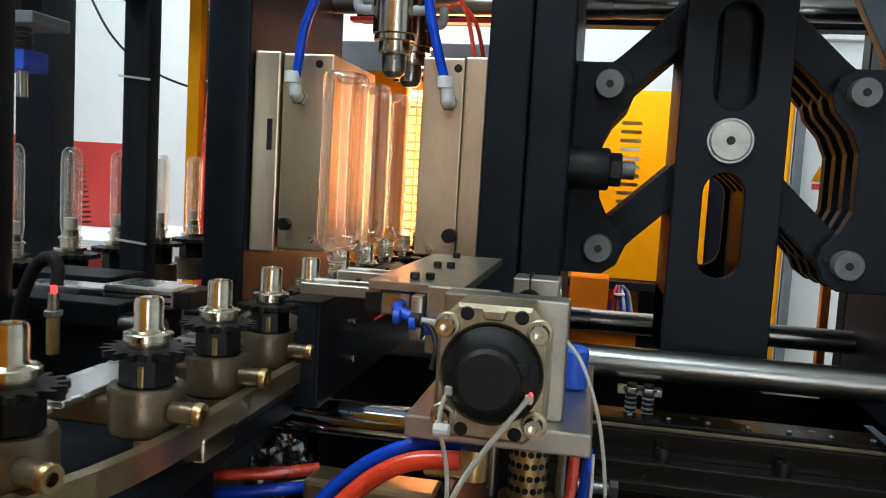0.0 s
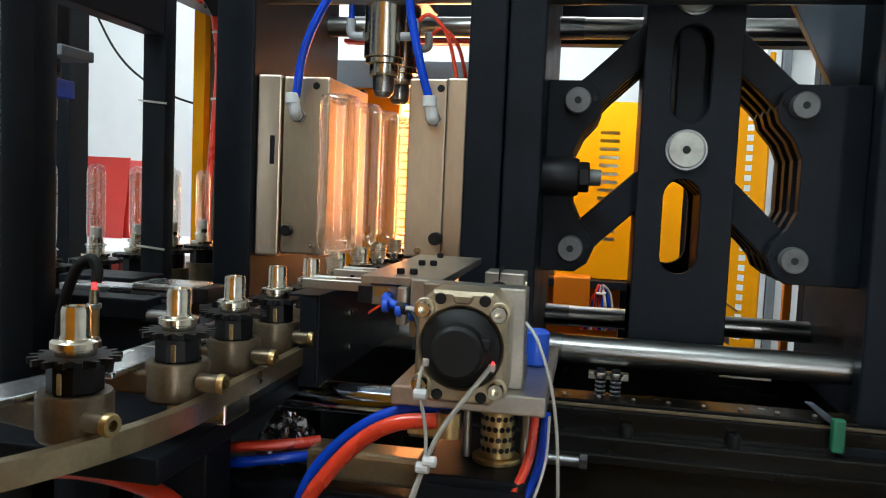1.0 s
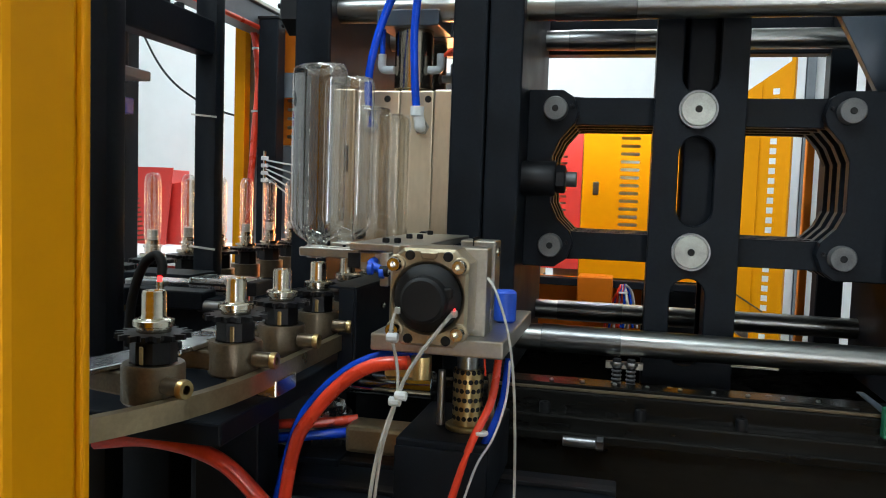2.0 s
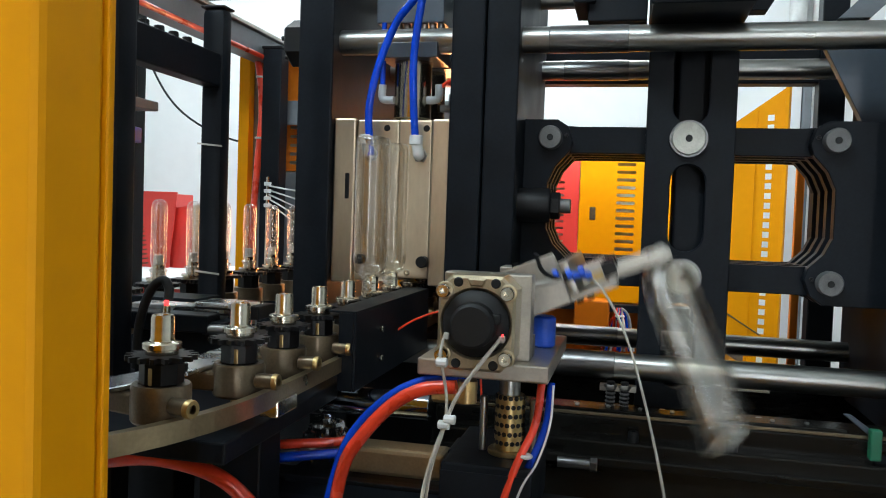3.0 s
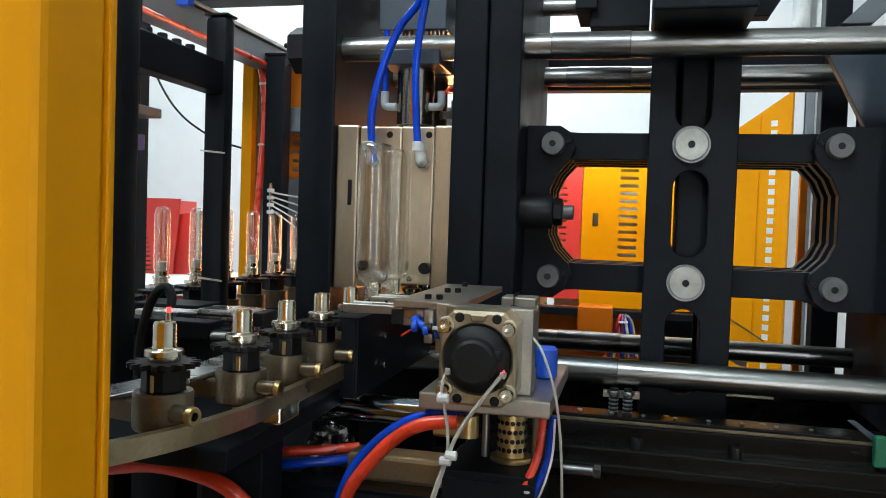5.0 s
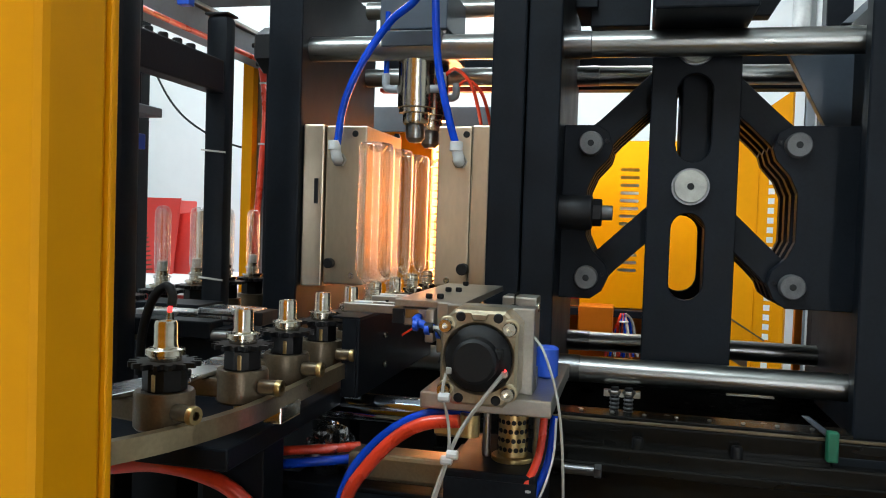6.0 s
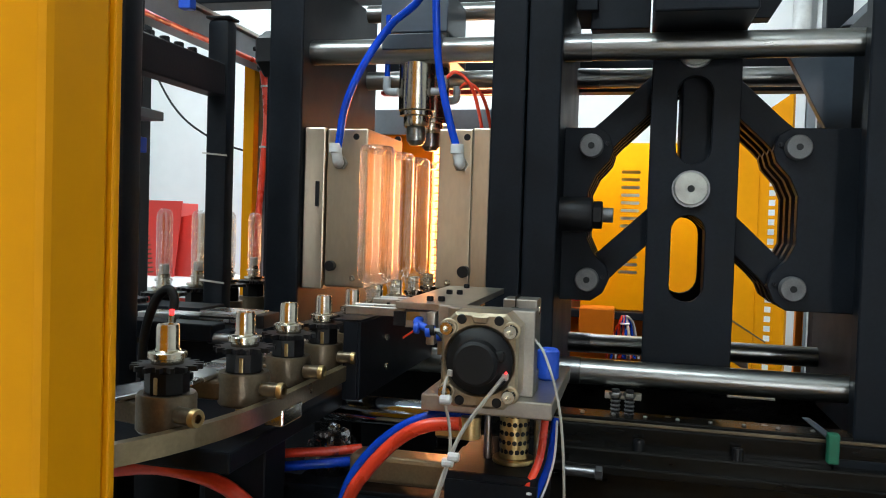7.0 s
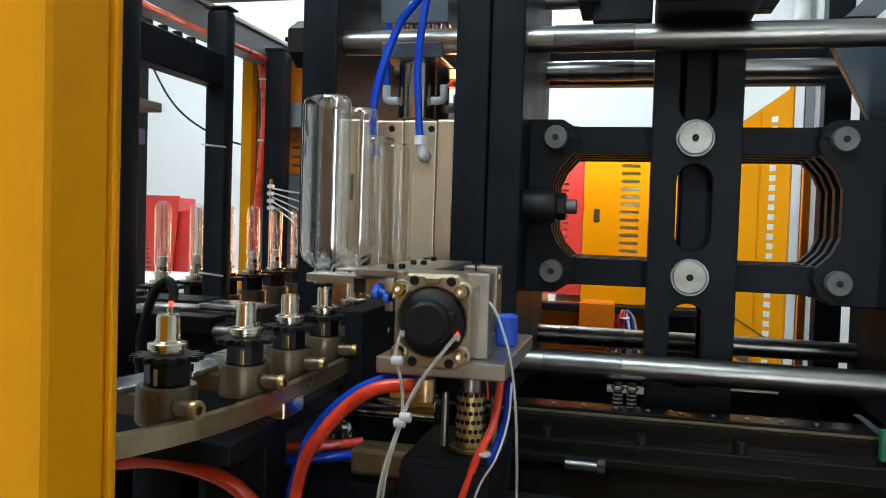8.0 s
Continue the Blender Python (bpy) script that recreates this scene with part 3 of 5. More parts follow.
def gear(r0, r1, teeth, z0, z1):
    pts = []
    for i in range(teeth):
        for f, r in ((0.0, r0), (0.30, r0), (0.45, r1), (0.70, r1)):
            a = 2 * math.pi * (i + f) / teeth
            pts.append((r * math.cos(a), r * math.sin(a)))
    bm = slab(pts, z0, z1, bevel=0)
    bmesh.ops.rotate(bm, cent=(0, 0, 0), matrix=Matrix.Rotation(radians(90), 3, "X"), verts=bm.verts)
    return bm


def mandrel_carrier():
    c = thing("mandrel_carrier", "oily cast chain carrier with gear and turned mandrel", "mandrel", None, "mandrels on the chain")
    part("body", lathe([(0, 0.994), (0.027, 0.994), (0.0295, 0.997), (0.0295, 1.029), (0.028, 1.032), (0.022, 1.032), (0.022, 1.030), (0, 1.030)]), CAST, c, smooth=True)
    part("chain_plate", box(-0.075, 0.0, -0.022, 0.022, 1.000, 1.022, 0.003), CAST, c)
    part("link_plate", box(-0.078, -0.032, -0.058, 0.058, 1.022, 1.028, 0.002), BRIGHT, c, "bright flat chain link plate")
    part("nut", rod(0.0215, 1.031, 1.055, "z", (0, 0, 0), 8, 0.002), BLACK_MATT, c)
    part("window", box(0.004, 0.009, -0.0214, -0.0198, 1.033, 1.050, 0.001), BRASS, c)
    part("gear", gear(0.027, 0.035, 16, 1.056, 1.061), BLACK_MATT, c)
    m = part("mandrel", lathe([(0, 1.060), (0.0155, 1.060), (0.016, 1.062), (0.016, 1.066), (0.0190, 1.067), (0.0190, 1.072), (0.0180, 1.073), (0.0125, 1.0745), (0.0112, 1.077),
                               (0.0112, 1.097), (0.0100, 1.100), (0.0080, 1.100), (0.0075, 1.096), (0, 1.096)]), STEEL, c, "bright turned mandrel", smooth=True)
    part("roller", rod(0.0085, 0.028, 0.049, "x", (0, -0.012, 1.015)), CAST, c, smooth=True)
    part("roller_screw", lathe([(0, 0.049), (0.0045, 0.049), (0.0045, 0.055), (0.0085, 0.055), (0.0095, 0.053), (0.0095, 0.049)], "x", (0, -0.012, 1.015), 16), BRASS, c, smooth=True)
    part("spindle", rod(0.009, 0.970, 0.994, "z"), BRASS, c, smooth=True)
    for k in (-1, 1):
        part("plate_screw", rod(0.006, 1.028, 1.036, "z", (-0.042, k * 0.05, 0), 14), BLACK_MATT, c, smooth=True)
    return c


first = mandrel_carrier()
CARRIERS = [(first, -0.36 - 4 * PITCH)]
for n in range(-3, 17):
    CARRIERS.append((copy_thing(first, Matrix()), -0.36 + n * PITCH))


def bottle_profile():
    """Neck down: height from the mandrel's flange."""
    return [(0.0115, 0.000), (0.0135, 0.000), (0.0135, 0.004), (0.0142, 0.005), (0.0135, 0.007), (0.0142, 0.009), (0.0135, 0.011), (0.0165, 0.013), (0.0165, 0.015),
            (0.0130, 0.017), (0.0130, 0.020), (0.0165, 0.0235), (0.024, 0.028), (0.0295, 0.034), (0.0325, 0.042), (0.034, 0.052), (0.034, 0.070), (0.034, 0.085), (0.0335, 0.088), (0.034, 0.091),
            (0.034, 0.160), (0.034, 0.225), (0.0338, 0.250), (0.0325, 0.258), (0.0295, 0.262), (0.025, 0.2625), (0.020, 0.260), (0.012, 0.250), (0.0, 0.247)]


def flattened(bm, amount):
    """A round neck that widens into an oval body, with the slightly fluted wall of a blown bottle."""
    for v in bm.verts:
        a = math.atan2(v.co.y, v.co.x)
        f = min(1.0, max(0.0, (v.co.z - 0.0205) / 0.024))
        f = f * f * (3 - 2 * f)
        k = 1 + f * amount * (math.sin(5 * a + 0.4) + 0.7 * math.sin(9 * a + 1.3 + 3 * v.co.z) + 0.5 * math.sin(14 * a))
        square = 1 + 0.035 * f * (1 - math.cos(4 * a)) / 2
        v.co.x *= k * square * (1 - 0.17 * f)
        v.co.y *= k * square * (1 + 0.30 * f)
    return bm


def bottle():
    b = thing("plastic_bottle", "clear freshly blown plastic bottle standing neck down", "bottle", None, "blown bottles")
    prof = bottle_profile()
    part("body", flattened(lathe(prof[9:], segs=120), 0.008), PET, b, smooth=True).visible_shadow = False
    part("base_ring", flattened(lathe([(0.0185, 0.2615), (0.0255, 0.2622), (0.0262, 0.2590), (0.0190, 0.2590), (0.0185, 0.2615)], segs=60), 0.0), PREFORM_PET, b, smooth=True).visible_shadow = False
    part("neck", lathe(prof[:10], segs=28), NECK_PET, b, "clear threaded neck", smooth=True)
    return b


def preform():
    b = thing("preform", "clear test-tube shaped plastic preform standing neck down", "preform", None, "preforms")
    part("tube", lathe([(0.0125, 0.017), (0.0130, 0.024), (0.0145, 0.034), (0.0145, 0.129), (0.0132, 0.137), (0.0095, 0.1425), (0.0048, 0.1445), (0, 0.145)], segs=28), PREFORM_PET, b, smooth=True)
    part("inner_wall", lathe([(0.0100, 0.012), (0.0100, 0.127), (0.0075, 0.134), (0, 0.138)], segs=24), PET, b, smooth=True)
    part("neck", lathe(bottle_profile()[:10], segs=28), NECK_PET, b, "clear threaded neck", smooth=True)
    return b


BASE = 1.075
bottle_1 = bottle()
BOTTLES = [bottle_1] + [copy_thing(bottle_1, Matrix()) for _ in range(5)]
preform_1 = preform()
INCOMING = [preform_1, copy_thing(preform_1, Matrix())]
X_LINE = -0.407
LINE = []
holder = thing("preform_holder", "black geared chain holder with steel mandrel", "preform holder", None, "preform holders")
part("nut", rod(0.0245, 1.028, 1.058, "z", (0, 0, 0), 8, 0.002), BLACK_MATT, holder)
part("gear", gear(0.032, 0.041, 18, 1.060, 1.066), BLACK_MATT, holder)
part("mandrel", lathe([(0, 1.060), (0.018, 1.060), (0.0185, 1.070), (0.022, 1.071), (0.022, 1.075), (0.0105, 1.076), (0.0105, 1.100), (0, 1.100)]), STEEL, holder, smooth=True)
part("body", rod(0.032, 0.99, 1.030, "z"), CAST, holder, smooth=True)
part("insert", rod(0.0092, 1.100, 1.118, "z", (0, 0, 0), 16), WHITE_PLASTIC, holder, smooth=True)
for k in range(-4, 9):
    h = holder if k == -4 else copy_thing(holder, Matrix())
    LINE.append((h, copy_thing(preform_1, Matrix()), 0.237 + PITCH * k))

guide = thing("guide_rail", "curved flat steel guide rail under the carriers", "rail")
bm = bmesh.new()
ring = []
for i in range(60):
    s = 0.62 - i * 0.03
    x, y, a = on_rail(s)
    ca, sa = math.cos(radians(a)), math.sin(radians(a))
    ring.append([bm.verts.new((x + ca * d, y + sa * d, z)) for d, z in ((0.035, 0.982), (0.046, 0.982), (0.046, 1.003), (0.035, 1.003))])
for a, b in zip(ring, ring[1:]):
    for k in range(4):
        bm.faces.new((a[k], a[(k + 1) % 4], b[(k + 1) % 4], b[k]))
bm.faces.new(ring[0])
bm.faces.new(ring[-1])
part("rail", bm, RAIL, guide)
for s in (-0.20, -0.52):
    x, y, a = on_rail(s)
    part("joint_plate", box(-0.012, 0.012, -0.028, 0.028, -0.010, 0.010, 0.002), STEEL, guide, at=pose(x + 0.036 * math.cos(radians(a)), y + 0.036 * math.sin(radians(a)), 0.977, 0, 0, a))
chain_table = thing("chain_table", "black steel table under the chain", "machine table")
# dark sheet added to keep the space under the table in darkness
part("skirt", box(-0.95, 0.09, 0.70, 0.705, 0.0, 0.93, 0), BLACK, chain_table)
part("table_plate", box(-0.36, 0.020, -0.30, 0.9, 0.930, 0.955, 0.003), BLACK, chain_table)
for x, y in ((-0.045, -0.14), (-0.26, 0.02), (-0.16, 0.5)):
    part("leg", box(x - 0.04, x + 0.045, y - 0.03, y + 0.03, 0.0, 0.930, 0.003), BLACK, chain_table)

# ---- take-out unit: slide, rotary actuator, swinging gripper arm ----
AX, AZ = 0.271, 1.066
unit = thing("takeout_unit", "aluminium slide unit with rotary actuator", "take-out unit", pose(AX, -0.20, AZ))
flange_outline = [(-0.041, -0.036), (-0.027, -0.050), (0.027, -0.050), (0.041, -0.036), (0.041, 0.036), (0.027, 0.050), (-0.027, 0.050), (-0.041, 0.036)]
part("mount_plate", box(-0.046, 0.052, -0.012, 0.016, -0.0445, 0.050, 0.002), ALU, unit)
casting = part("actuator_casting", slab(flange_outline, -0.060, -0.012, (arc(0, 0, 0.0352, 0, 354, 40),), 0.003), BRONZE_ALU, unit, "bronze-toned cast actuator flange")
for sx in (-1, 1):
    for sz in (-1, 1):
        part("cap_screw", socket_screw(0.0072, 0.014, "y", (sx * 0.0335, -0.060, sz * 0.0335)), STEEL, casting, "bright socket screw", smooth=True)
        part("screw_seat", rod(0.0095, -0.0625, -0.058, "y", (sx * 0.0335, 0, sz * 0.0335), 20), BRONZE_ALU, casting, smooth=True)
        part("bore", rod(0.0052, -0.0612, -0.055, "y", (sx * 0.0198, 0, sz * 0.0428), 16), BLACK_MATT, casting, smooth=True)
part("maker_boss", slab([(-0.010, 0.047), (-0.007, 0.039), (0.007, 0.039), (0.010, 0.047)], -0.0622, -0.058), BRONZE_ALU, casting)
part("cover", lathe([(0, -0.086), (0.020, -0.086), (0.023, -0.083), (0.024, -0.070), (0.031, -0.067), (0.0350, -0.062), (0.0350, -0.012), (0, -0.012)], "y", segs=44), RUBBER, unit, "matt black round cover", smooth=True)
for sx in (-1, 1):
    part("sensor", box(sx * 0.029 - 0.003, sx * 0.029 + 0.003, -0.070, -0.060, -0.017, -0.010, 0.001), WIRE, unit)
part("led", rod(0.0012, -0.0735, -0.070, "y", (0.0305, 0, -0.0085), 10), LED_RED, unit, "lit red indicator")
part("cover_lug", box(0.018, 0.028, -0.076, -0.062, 0.002, 0.013, 0.002), RUBBER, unit)
part("lift_rod", rod(0.0125, -0.150, -0.063, "z", (0.024, 0.045, 0), 24), CHROME, unit, smooth=True)
part("base_plate", box(-0.068, 0.0755, -0.035, 0.210, -0.063, -0.0445, 0.002), ALU, unit, "thick milled aluminium base plate")
cap = part("blue_cap", rod(0.0135, -0.0445, -0.006, "z", (0.056, 0.100, 0), 24, 0.003), BLUE_CAP, unit, "blue plastic cap", smooth=True)
part("shim_block", box(0.036, 0.052, 0.020, 0.035, -0.0445, -0.020, 0.001), ALU, unit)
block = part("rear_clamp", box(-0.006, 0.038, 0.125, 0.165, -0.0445, 0.050, 0.002), ALU, unit, "split aluminium clamp block")
part("clamp_slot", box(0.0095, 0.0110, 0.1235, 0.166, 0.030, 0.0535, 0), BLACK_MATT, block)
part("shaft_bore", rod(0.012, 0.1235, 0.13, "y", (0.010, 0, 0.028), 24), BLACK_MATT, block, smooth=True)
part("clamp_screw", rod(0.006, 0.034, 0.040, "x", (0, 0.14, 0.036), 14), STEEL, block, smooth=True)
part("brass_port", lathe([(0, -0.090), (0.011, -0.090), (0.011, -0.066), (0, -0.066)], "z", (-0.012, -0.03, 0), 16), BRASS, unit, smooth=True)
part("brass_elbow", rod(0.010, -0.050, -0.012, "x", (0, -0.03, -0.083), 6), BRASS, unit)
# the swinging arm, in the unit's space: it turns round the y axis through the actuator
arm = part("gripper_arm", add_box(add_box(add_rod(bmesh.new(), 0.012, 0.016, 0.24, "y", (0, 0, 0)), -0.106, 0.016, 0.172, 0.216, -0.020, 0.012, 0.003), -0.112, -0.100, 0.150, 0.470, -0.020, 0.024, 0.002), ALU, unit, "milled aluminium swing arm", smooth=True)
part("front_web", box(-0.098, -0.026, 0.158, 0.166, -0.034, 0.034, 0.002), ALU, arm)
part("top_plate", box(-0.160, -0.062, 0.166, 0.490, 0.0245, 0.034, 0.001), ALU, arm)
for dx, dy in ((-0.120, 0.20), (-0.105, 0.205), (-0.120, 0.32), (-0.105, 0.325), (-0.120, 0.45)):
    part("arm_screw", rod(0.005, 0.034, 0.041, "z", (dx, dy, 0), 12), BLACK_MATT, arm, smooth=True)
for k in range(2):
    y = 0.20 + 0.12 * k
    g = part("gripper", box(-0.150, -0.118, y - 0.022, y + 0.022, -0.002, 0.022, 0.002), ALU, arm, "small pneumatic gripper with blue fittings", at=pose(0, 0, 0))
    gb = box(-0.165, -0.148, y - 0.026, y + 0.026, 0.000, 0.020, 0.001)
    part("slide", gb, BLACK_MATT, arm)
    part("slide_plate", box(-0.147, -0.128, y - 0.0235, y - 0.0222, 0.008, 0.020, 0.0005), BRASS, arm, "thin brass cover plate")
    for s in (-1, 1):
        part("jaw", slab([(-0.236, 0.012), (-0.150, 0.012), (-0.150, 0.024), (-0.236, 0.024)], y + s * 0.0185 - 0.0045, y + s * 0.0185 + 0.0045, bevel=0.001), ALU, arm, "flat aluminium jaw")
        part("jaw_pad", box(-0.234, -0.206, y + s * 0.0185 - (0.004 if s > 0 else 0.004) - s * 0.003, y + s * 0.0185 + 0.004 - s * 0.003, 0.013, 0.023, 0.001), WHITE_PLASTIC, arm)
        part("jaw_screw", rod(0.003, 0.024, 0.027, "z", (-0.162 - 0.012 * (s + 1), y + s * 0.0185, 0), 10), BLACK_MATT, arm, smooth=True)
    part("blue_fitting", sweep([(-0.128, y - 0.022, 0.010), (-0.128, y - 0.038, 0.008), (-0.118, y - 0.046, 0.004), (-0.100, y - 0.050, 0.000)], 0.0055, 10, 5), BLUE_CAP, arm, "blue and black push-in fitting", smooth=True)
    part("black_collar", rod(0.0072, -0.112, -0.100, "x", (0, y - 0.0495, 0.000), 14), RUBBER, arm, smooth=True)
part("black_hose", sweep([(-0.100, 0.150, 0.000), (-0.088, 0.140, -0.006), (-0.080, 0.128, -0.020), (-0.082, 0.120, -0.040)], 0.0028, 8), RUBBER, arm, "thin black air hose", smooth=True)
for k in range(3):
    part("blue_collar", rod(0.0078, -0.128 + 0.016 * k, -0.121 + 0.016 * k, "x", (0, 0.150, 0.002 - 0.004 * k), 14), BLUE_CAP, arm, "blue push-in collar", smooth=True)
part("arm_hose", sweep([(-0.100, 0.150, 0.0), (-0.075, 0.140, -0.002), (-0.045, 0.120, -0.012), (-0.030, 0.09, -0.020)], 0.004), WIRE, arm, "pale air hose", smooth=True)

# the lift column below the unit (slides sideways with it, does not rise)
column = thing("lift_column", "perforated bronze lift bush on a steel block", "lift column", pose(AX, -0.115, -0.016))
bush = part("bronze_bush", rod(0.019, 0.930, 1.000, "z", (0.024, 0.045, 0), 32), BRASS, column, "bronze bush with rows of graphite plugs", smooth=True)
for i in range(9):
    for j in range(6):
        a = radians(180 + 22 * i + (11 if j % 2 else 0))
        part("graphite_plug", rod(0.0032, 0.0175, 0.0194, "x", (0, 0, 0), 8, 0.0003), BLACK_MATT, bush, at=Matrix.Translation((0.024, 0.045, 0.940 + 0.0115 * j)) @ Matrix.Rotation(a, 4, "Z"))
part("bush_flange", rod(0.027, 0.924, 0.930, "z", (0.024, 0.045, 0), 32), BRASS, column, smooth=True)
part("guide_pin", rod(0.005, 0.925, 0.995, "z", (-0.010, 0.045, 0), 16), CHROME, column, smooth=True)
part("steel_pin", rod(0.005, 0.925, 0.995, "z", (0.054, 0.045, 0), 16), CHROME, column, smooth=True)
part("carriage", box(-0.050, 0.062, -0.02, 0.16, 0.845, 0.924, 0.003), BLACK, column)
part("carriage_face", box(-0.050, 0.062, -0.024, -0.02, 0.60, 0.915, 0.001), BLACK, column)

slide = thing("cross_slide", "black cross slide rail carrying the lift column", "slide", pose(0, 0.06, -0.016))
part("slide_body", box(-0.10, 0.42, -0.20, -0.02, 0.70, 0.84, 0.003), BLACK, slide)
part("slide_post", box(0.10, 0.30, -0.18, -0.04, 0.0, 0.70, 0.003), BLACK, slide)
for y in (-0.16, -0.07):
    part("slide_rail", box(-0.10, 0.42, y - 0.01, y + 0.01, 0.84, 0.846, 0.001), BLACK_MATT, slide)
cyl = thing("air_cylinder", "bright aluminium air cylinder lying under the chain", "air cylinder")
part("barrel", box(0.055, 0.20, -0.02, 0.03, 0.842, 0.880, 0.006), RAIL, cyl)
part("end_cap", box(0.205, 0.235, -0.024, 0.044, 0.83, 0.89, 0.003), BLACK_MATT, cyl)
part("rod", rod(0.010, -0.02, 0.06, "x", (0, 0.01, 0.86)), CHROME, cyl, smooth=True)
part("bracket", box(-0.03, 0.05, -0.03, 0.05, 0.815, 0.834, 0.002), BLACK, cyl)
under = thing("cross_tube", "polished chrome cross tube in the machine's base", "tube")
part("tube", rod(0.021, -0.16, 0.16, "x", (0, 0.06, 0.925), 32), POLISHED, under, smooth=True)
part("collar", rod(0.025, -0.030, -0.012, "x", (0, 0.06, 0.925), 32), BLACK_MATT, under, smooth=True)
part("bracket", box(-0.16, -0.13, 0.035, 0.085, 0.0, 0.905, 0.002), BLACK, under)
thin = thing("thin_hose", "thin red hose rising beside the chain guard", "hose")
part("hose", sweep([(-0.003, 0.20, 0.972), (0.045, 0.20, 1.002), (0.098, 0.20, 1.036), (0.150, 0.21, 1.050), (0.19, 0.24, 1.02), (0.20, 0.26, 0.90)], 0.0019, 8), RED_TUBE, thin, smooth=True)

# guard between chain and take-out
guard = thing("chain_guard", "black folded sheet guard beside the chain", "guard")
part("guard_face", box(0.062, 0.066, -0.015, 0.40, 0.955, 1.066, 0.001), BLACK, guard)
part("guard_top", box(0.024, 0.066, -0.015, 0.40, 1.066, 1.069, 0.0008), BLACK, guard)
part("guard_end", box(0.040, 0.0615, -0.015, -0.011, 0.955, 1.066, 0.001), BLACK, guard)
for z in (0.985, 1.03):
    part("guard_screw", rod(0.005, 0.066, 0.071, "x", (0, 0.10, z), 12), STEEL, guard, smooth=True)

# hoses round the unit
hoses = (("hose", "thick glossy red air hose", RED_TUBE, 0.0075, [(-0.020, -0.05, -0.070), (-0.058, -0.05, -0.076), (-0.091, -0.05, -0.096), (-0.124, -0.05, -0.133), (-0.145, -0.05, -0.172), (-0.16, -0.05, -0.26)]),
         ("hose", "thick glossy blue air hose", BLUE_TUBE, 0.0068, [(-0.012, -0.02, -0.066), (-0.05, -0.02, -0.070), (-0.092, -0.02, -0.088), (-0.132, -0.02, -0.124), (-0.158, -0.02, -0.170), (-0.18, -0.02, -0.26)]))
for nm, lb, mt, r, pts in hoses:
    part(nm, sweep(pts, r), mt, unit, lb, smooth=True)
part("sensor_cable", sweep([(-0.031, -0.072, -0.016), (-0.033, -0.076, -0.035), (-0.026, -0.074, -0.070), (-0.026, -0.075, -0.105), (-0.040, -0.075, -0.16), (-0.052, -0.07, -0.26)], 0.0017, 8), WIRE, unit, "pale sensor cable", smooth=True)
part("sensor_cable", sweep([(0.028, -0.072, -0.013), (0.012, -0.078, -0.035), (-0.010, -0.080, -0.068), (-0.024, -0.077, -0.100), (-0.044, -0.077, -0.165), (-0.058, -0.07, -0.26)], 0.0021, 8), WIRE, unit, "pale sensor cable", smooth=True)
for p in ((-0.031, -0.077, -0.040), (-0.026, -0.079, -0.104), (-0.020, -0.079, -0.098)):
    part("cable_tie", rod(0.005, -0.006, 0.006, "x", p, 10), WHITE_PLASTIC, unit)
gripper_cable = part("gripper_cable", sweep([(0.050, -0.005, 0.02), (0.066, -0.03, 0.004), (0.082, -0.035, -0.045), (0.090, -0.035, -0.12), (0.092, -0.03, -0.24), (0.086, -0.03, -0.40)], 0.0015, 8), WIRE, unit, "pale grey cable", smooth=True)
part("drop_hose", sweep([(0.064, 0.01, -0.072), (0.060, -0.005, -0.115), (0.040, -0.015, -0.165), (0.012, -0.02, -0.26)], 0.0045), RED_TUBE, unit, "red hose", smooth=True)
part("drop_wire", sweep([(0.078, 0.0, -0.070), (0.077, -0.012, -0.110), (0.066, -0.020, -0.150), (0.048, -0.022, -0.185), (0.026, -0.02, -0.26)], 0.0013, 6), WHITE_PLASTIC, unit, "thin white wire", smooth=True)
part("wire_tie", rod(0.0075, -0.150, -0.146, "z", (0.052, -0.012, 0), 12), WHITE_PLASTIC, unit)
part("drop_hose", sweep([(0.074, 0.02, -0.072), (0.070, 0.005, -0.120), (0.050, -0.005, -0.175), (0.025, -0.01, -0.26)], 0.0042), BLUE_TUBE, unit, "dark blue hose", smooth=True)

# the actuator group is set behind and below the arm's pivot; the arm reaches a little further
for ob in list(unit.children_recursive):
    if ob is arm or ob in arm.children_recursive:
        ob.data.transform(Matrix.Translation((0.010, 0, 0)))
    else:
        ob.data.transform(Matrix.Translation((-0.0036, 0.0814, -0.013)) @ Matrix.Scale(1.093, 4))

# ---- left: posts, beams, press head, fence post ----
fence = thing("yellow_guard_post", "tall yellow painted guard post of folded sheet", "guard post")
part("post_face", box(-0.40, 0.163, -0.755, -0.706, 0.0, 2.6, 0.005), YELLOW, fence)
part("post_flange", box(0.150, 0.1645, -0.7055, -0.700, 0.0, 2.6, 0.0015), YELLOW, fence)
# unseen panel added below view, for yellow reflections and to block low light
part("lower_panel", box(0.166, 1.30, -0.74, -0.706, 0.0, 0.80, 0.004), YELLOW, fence)
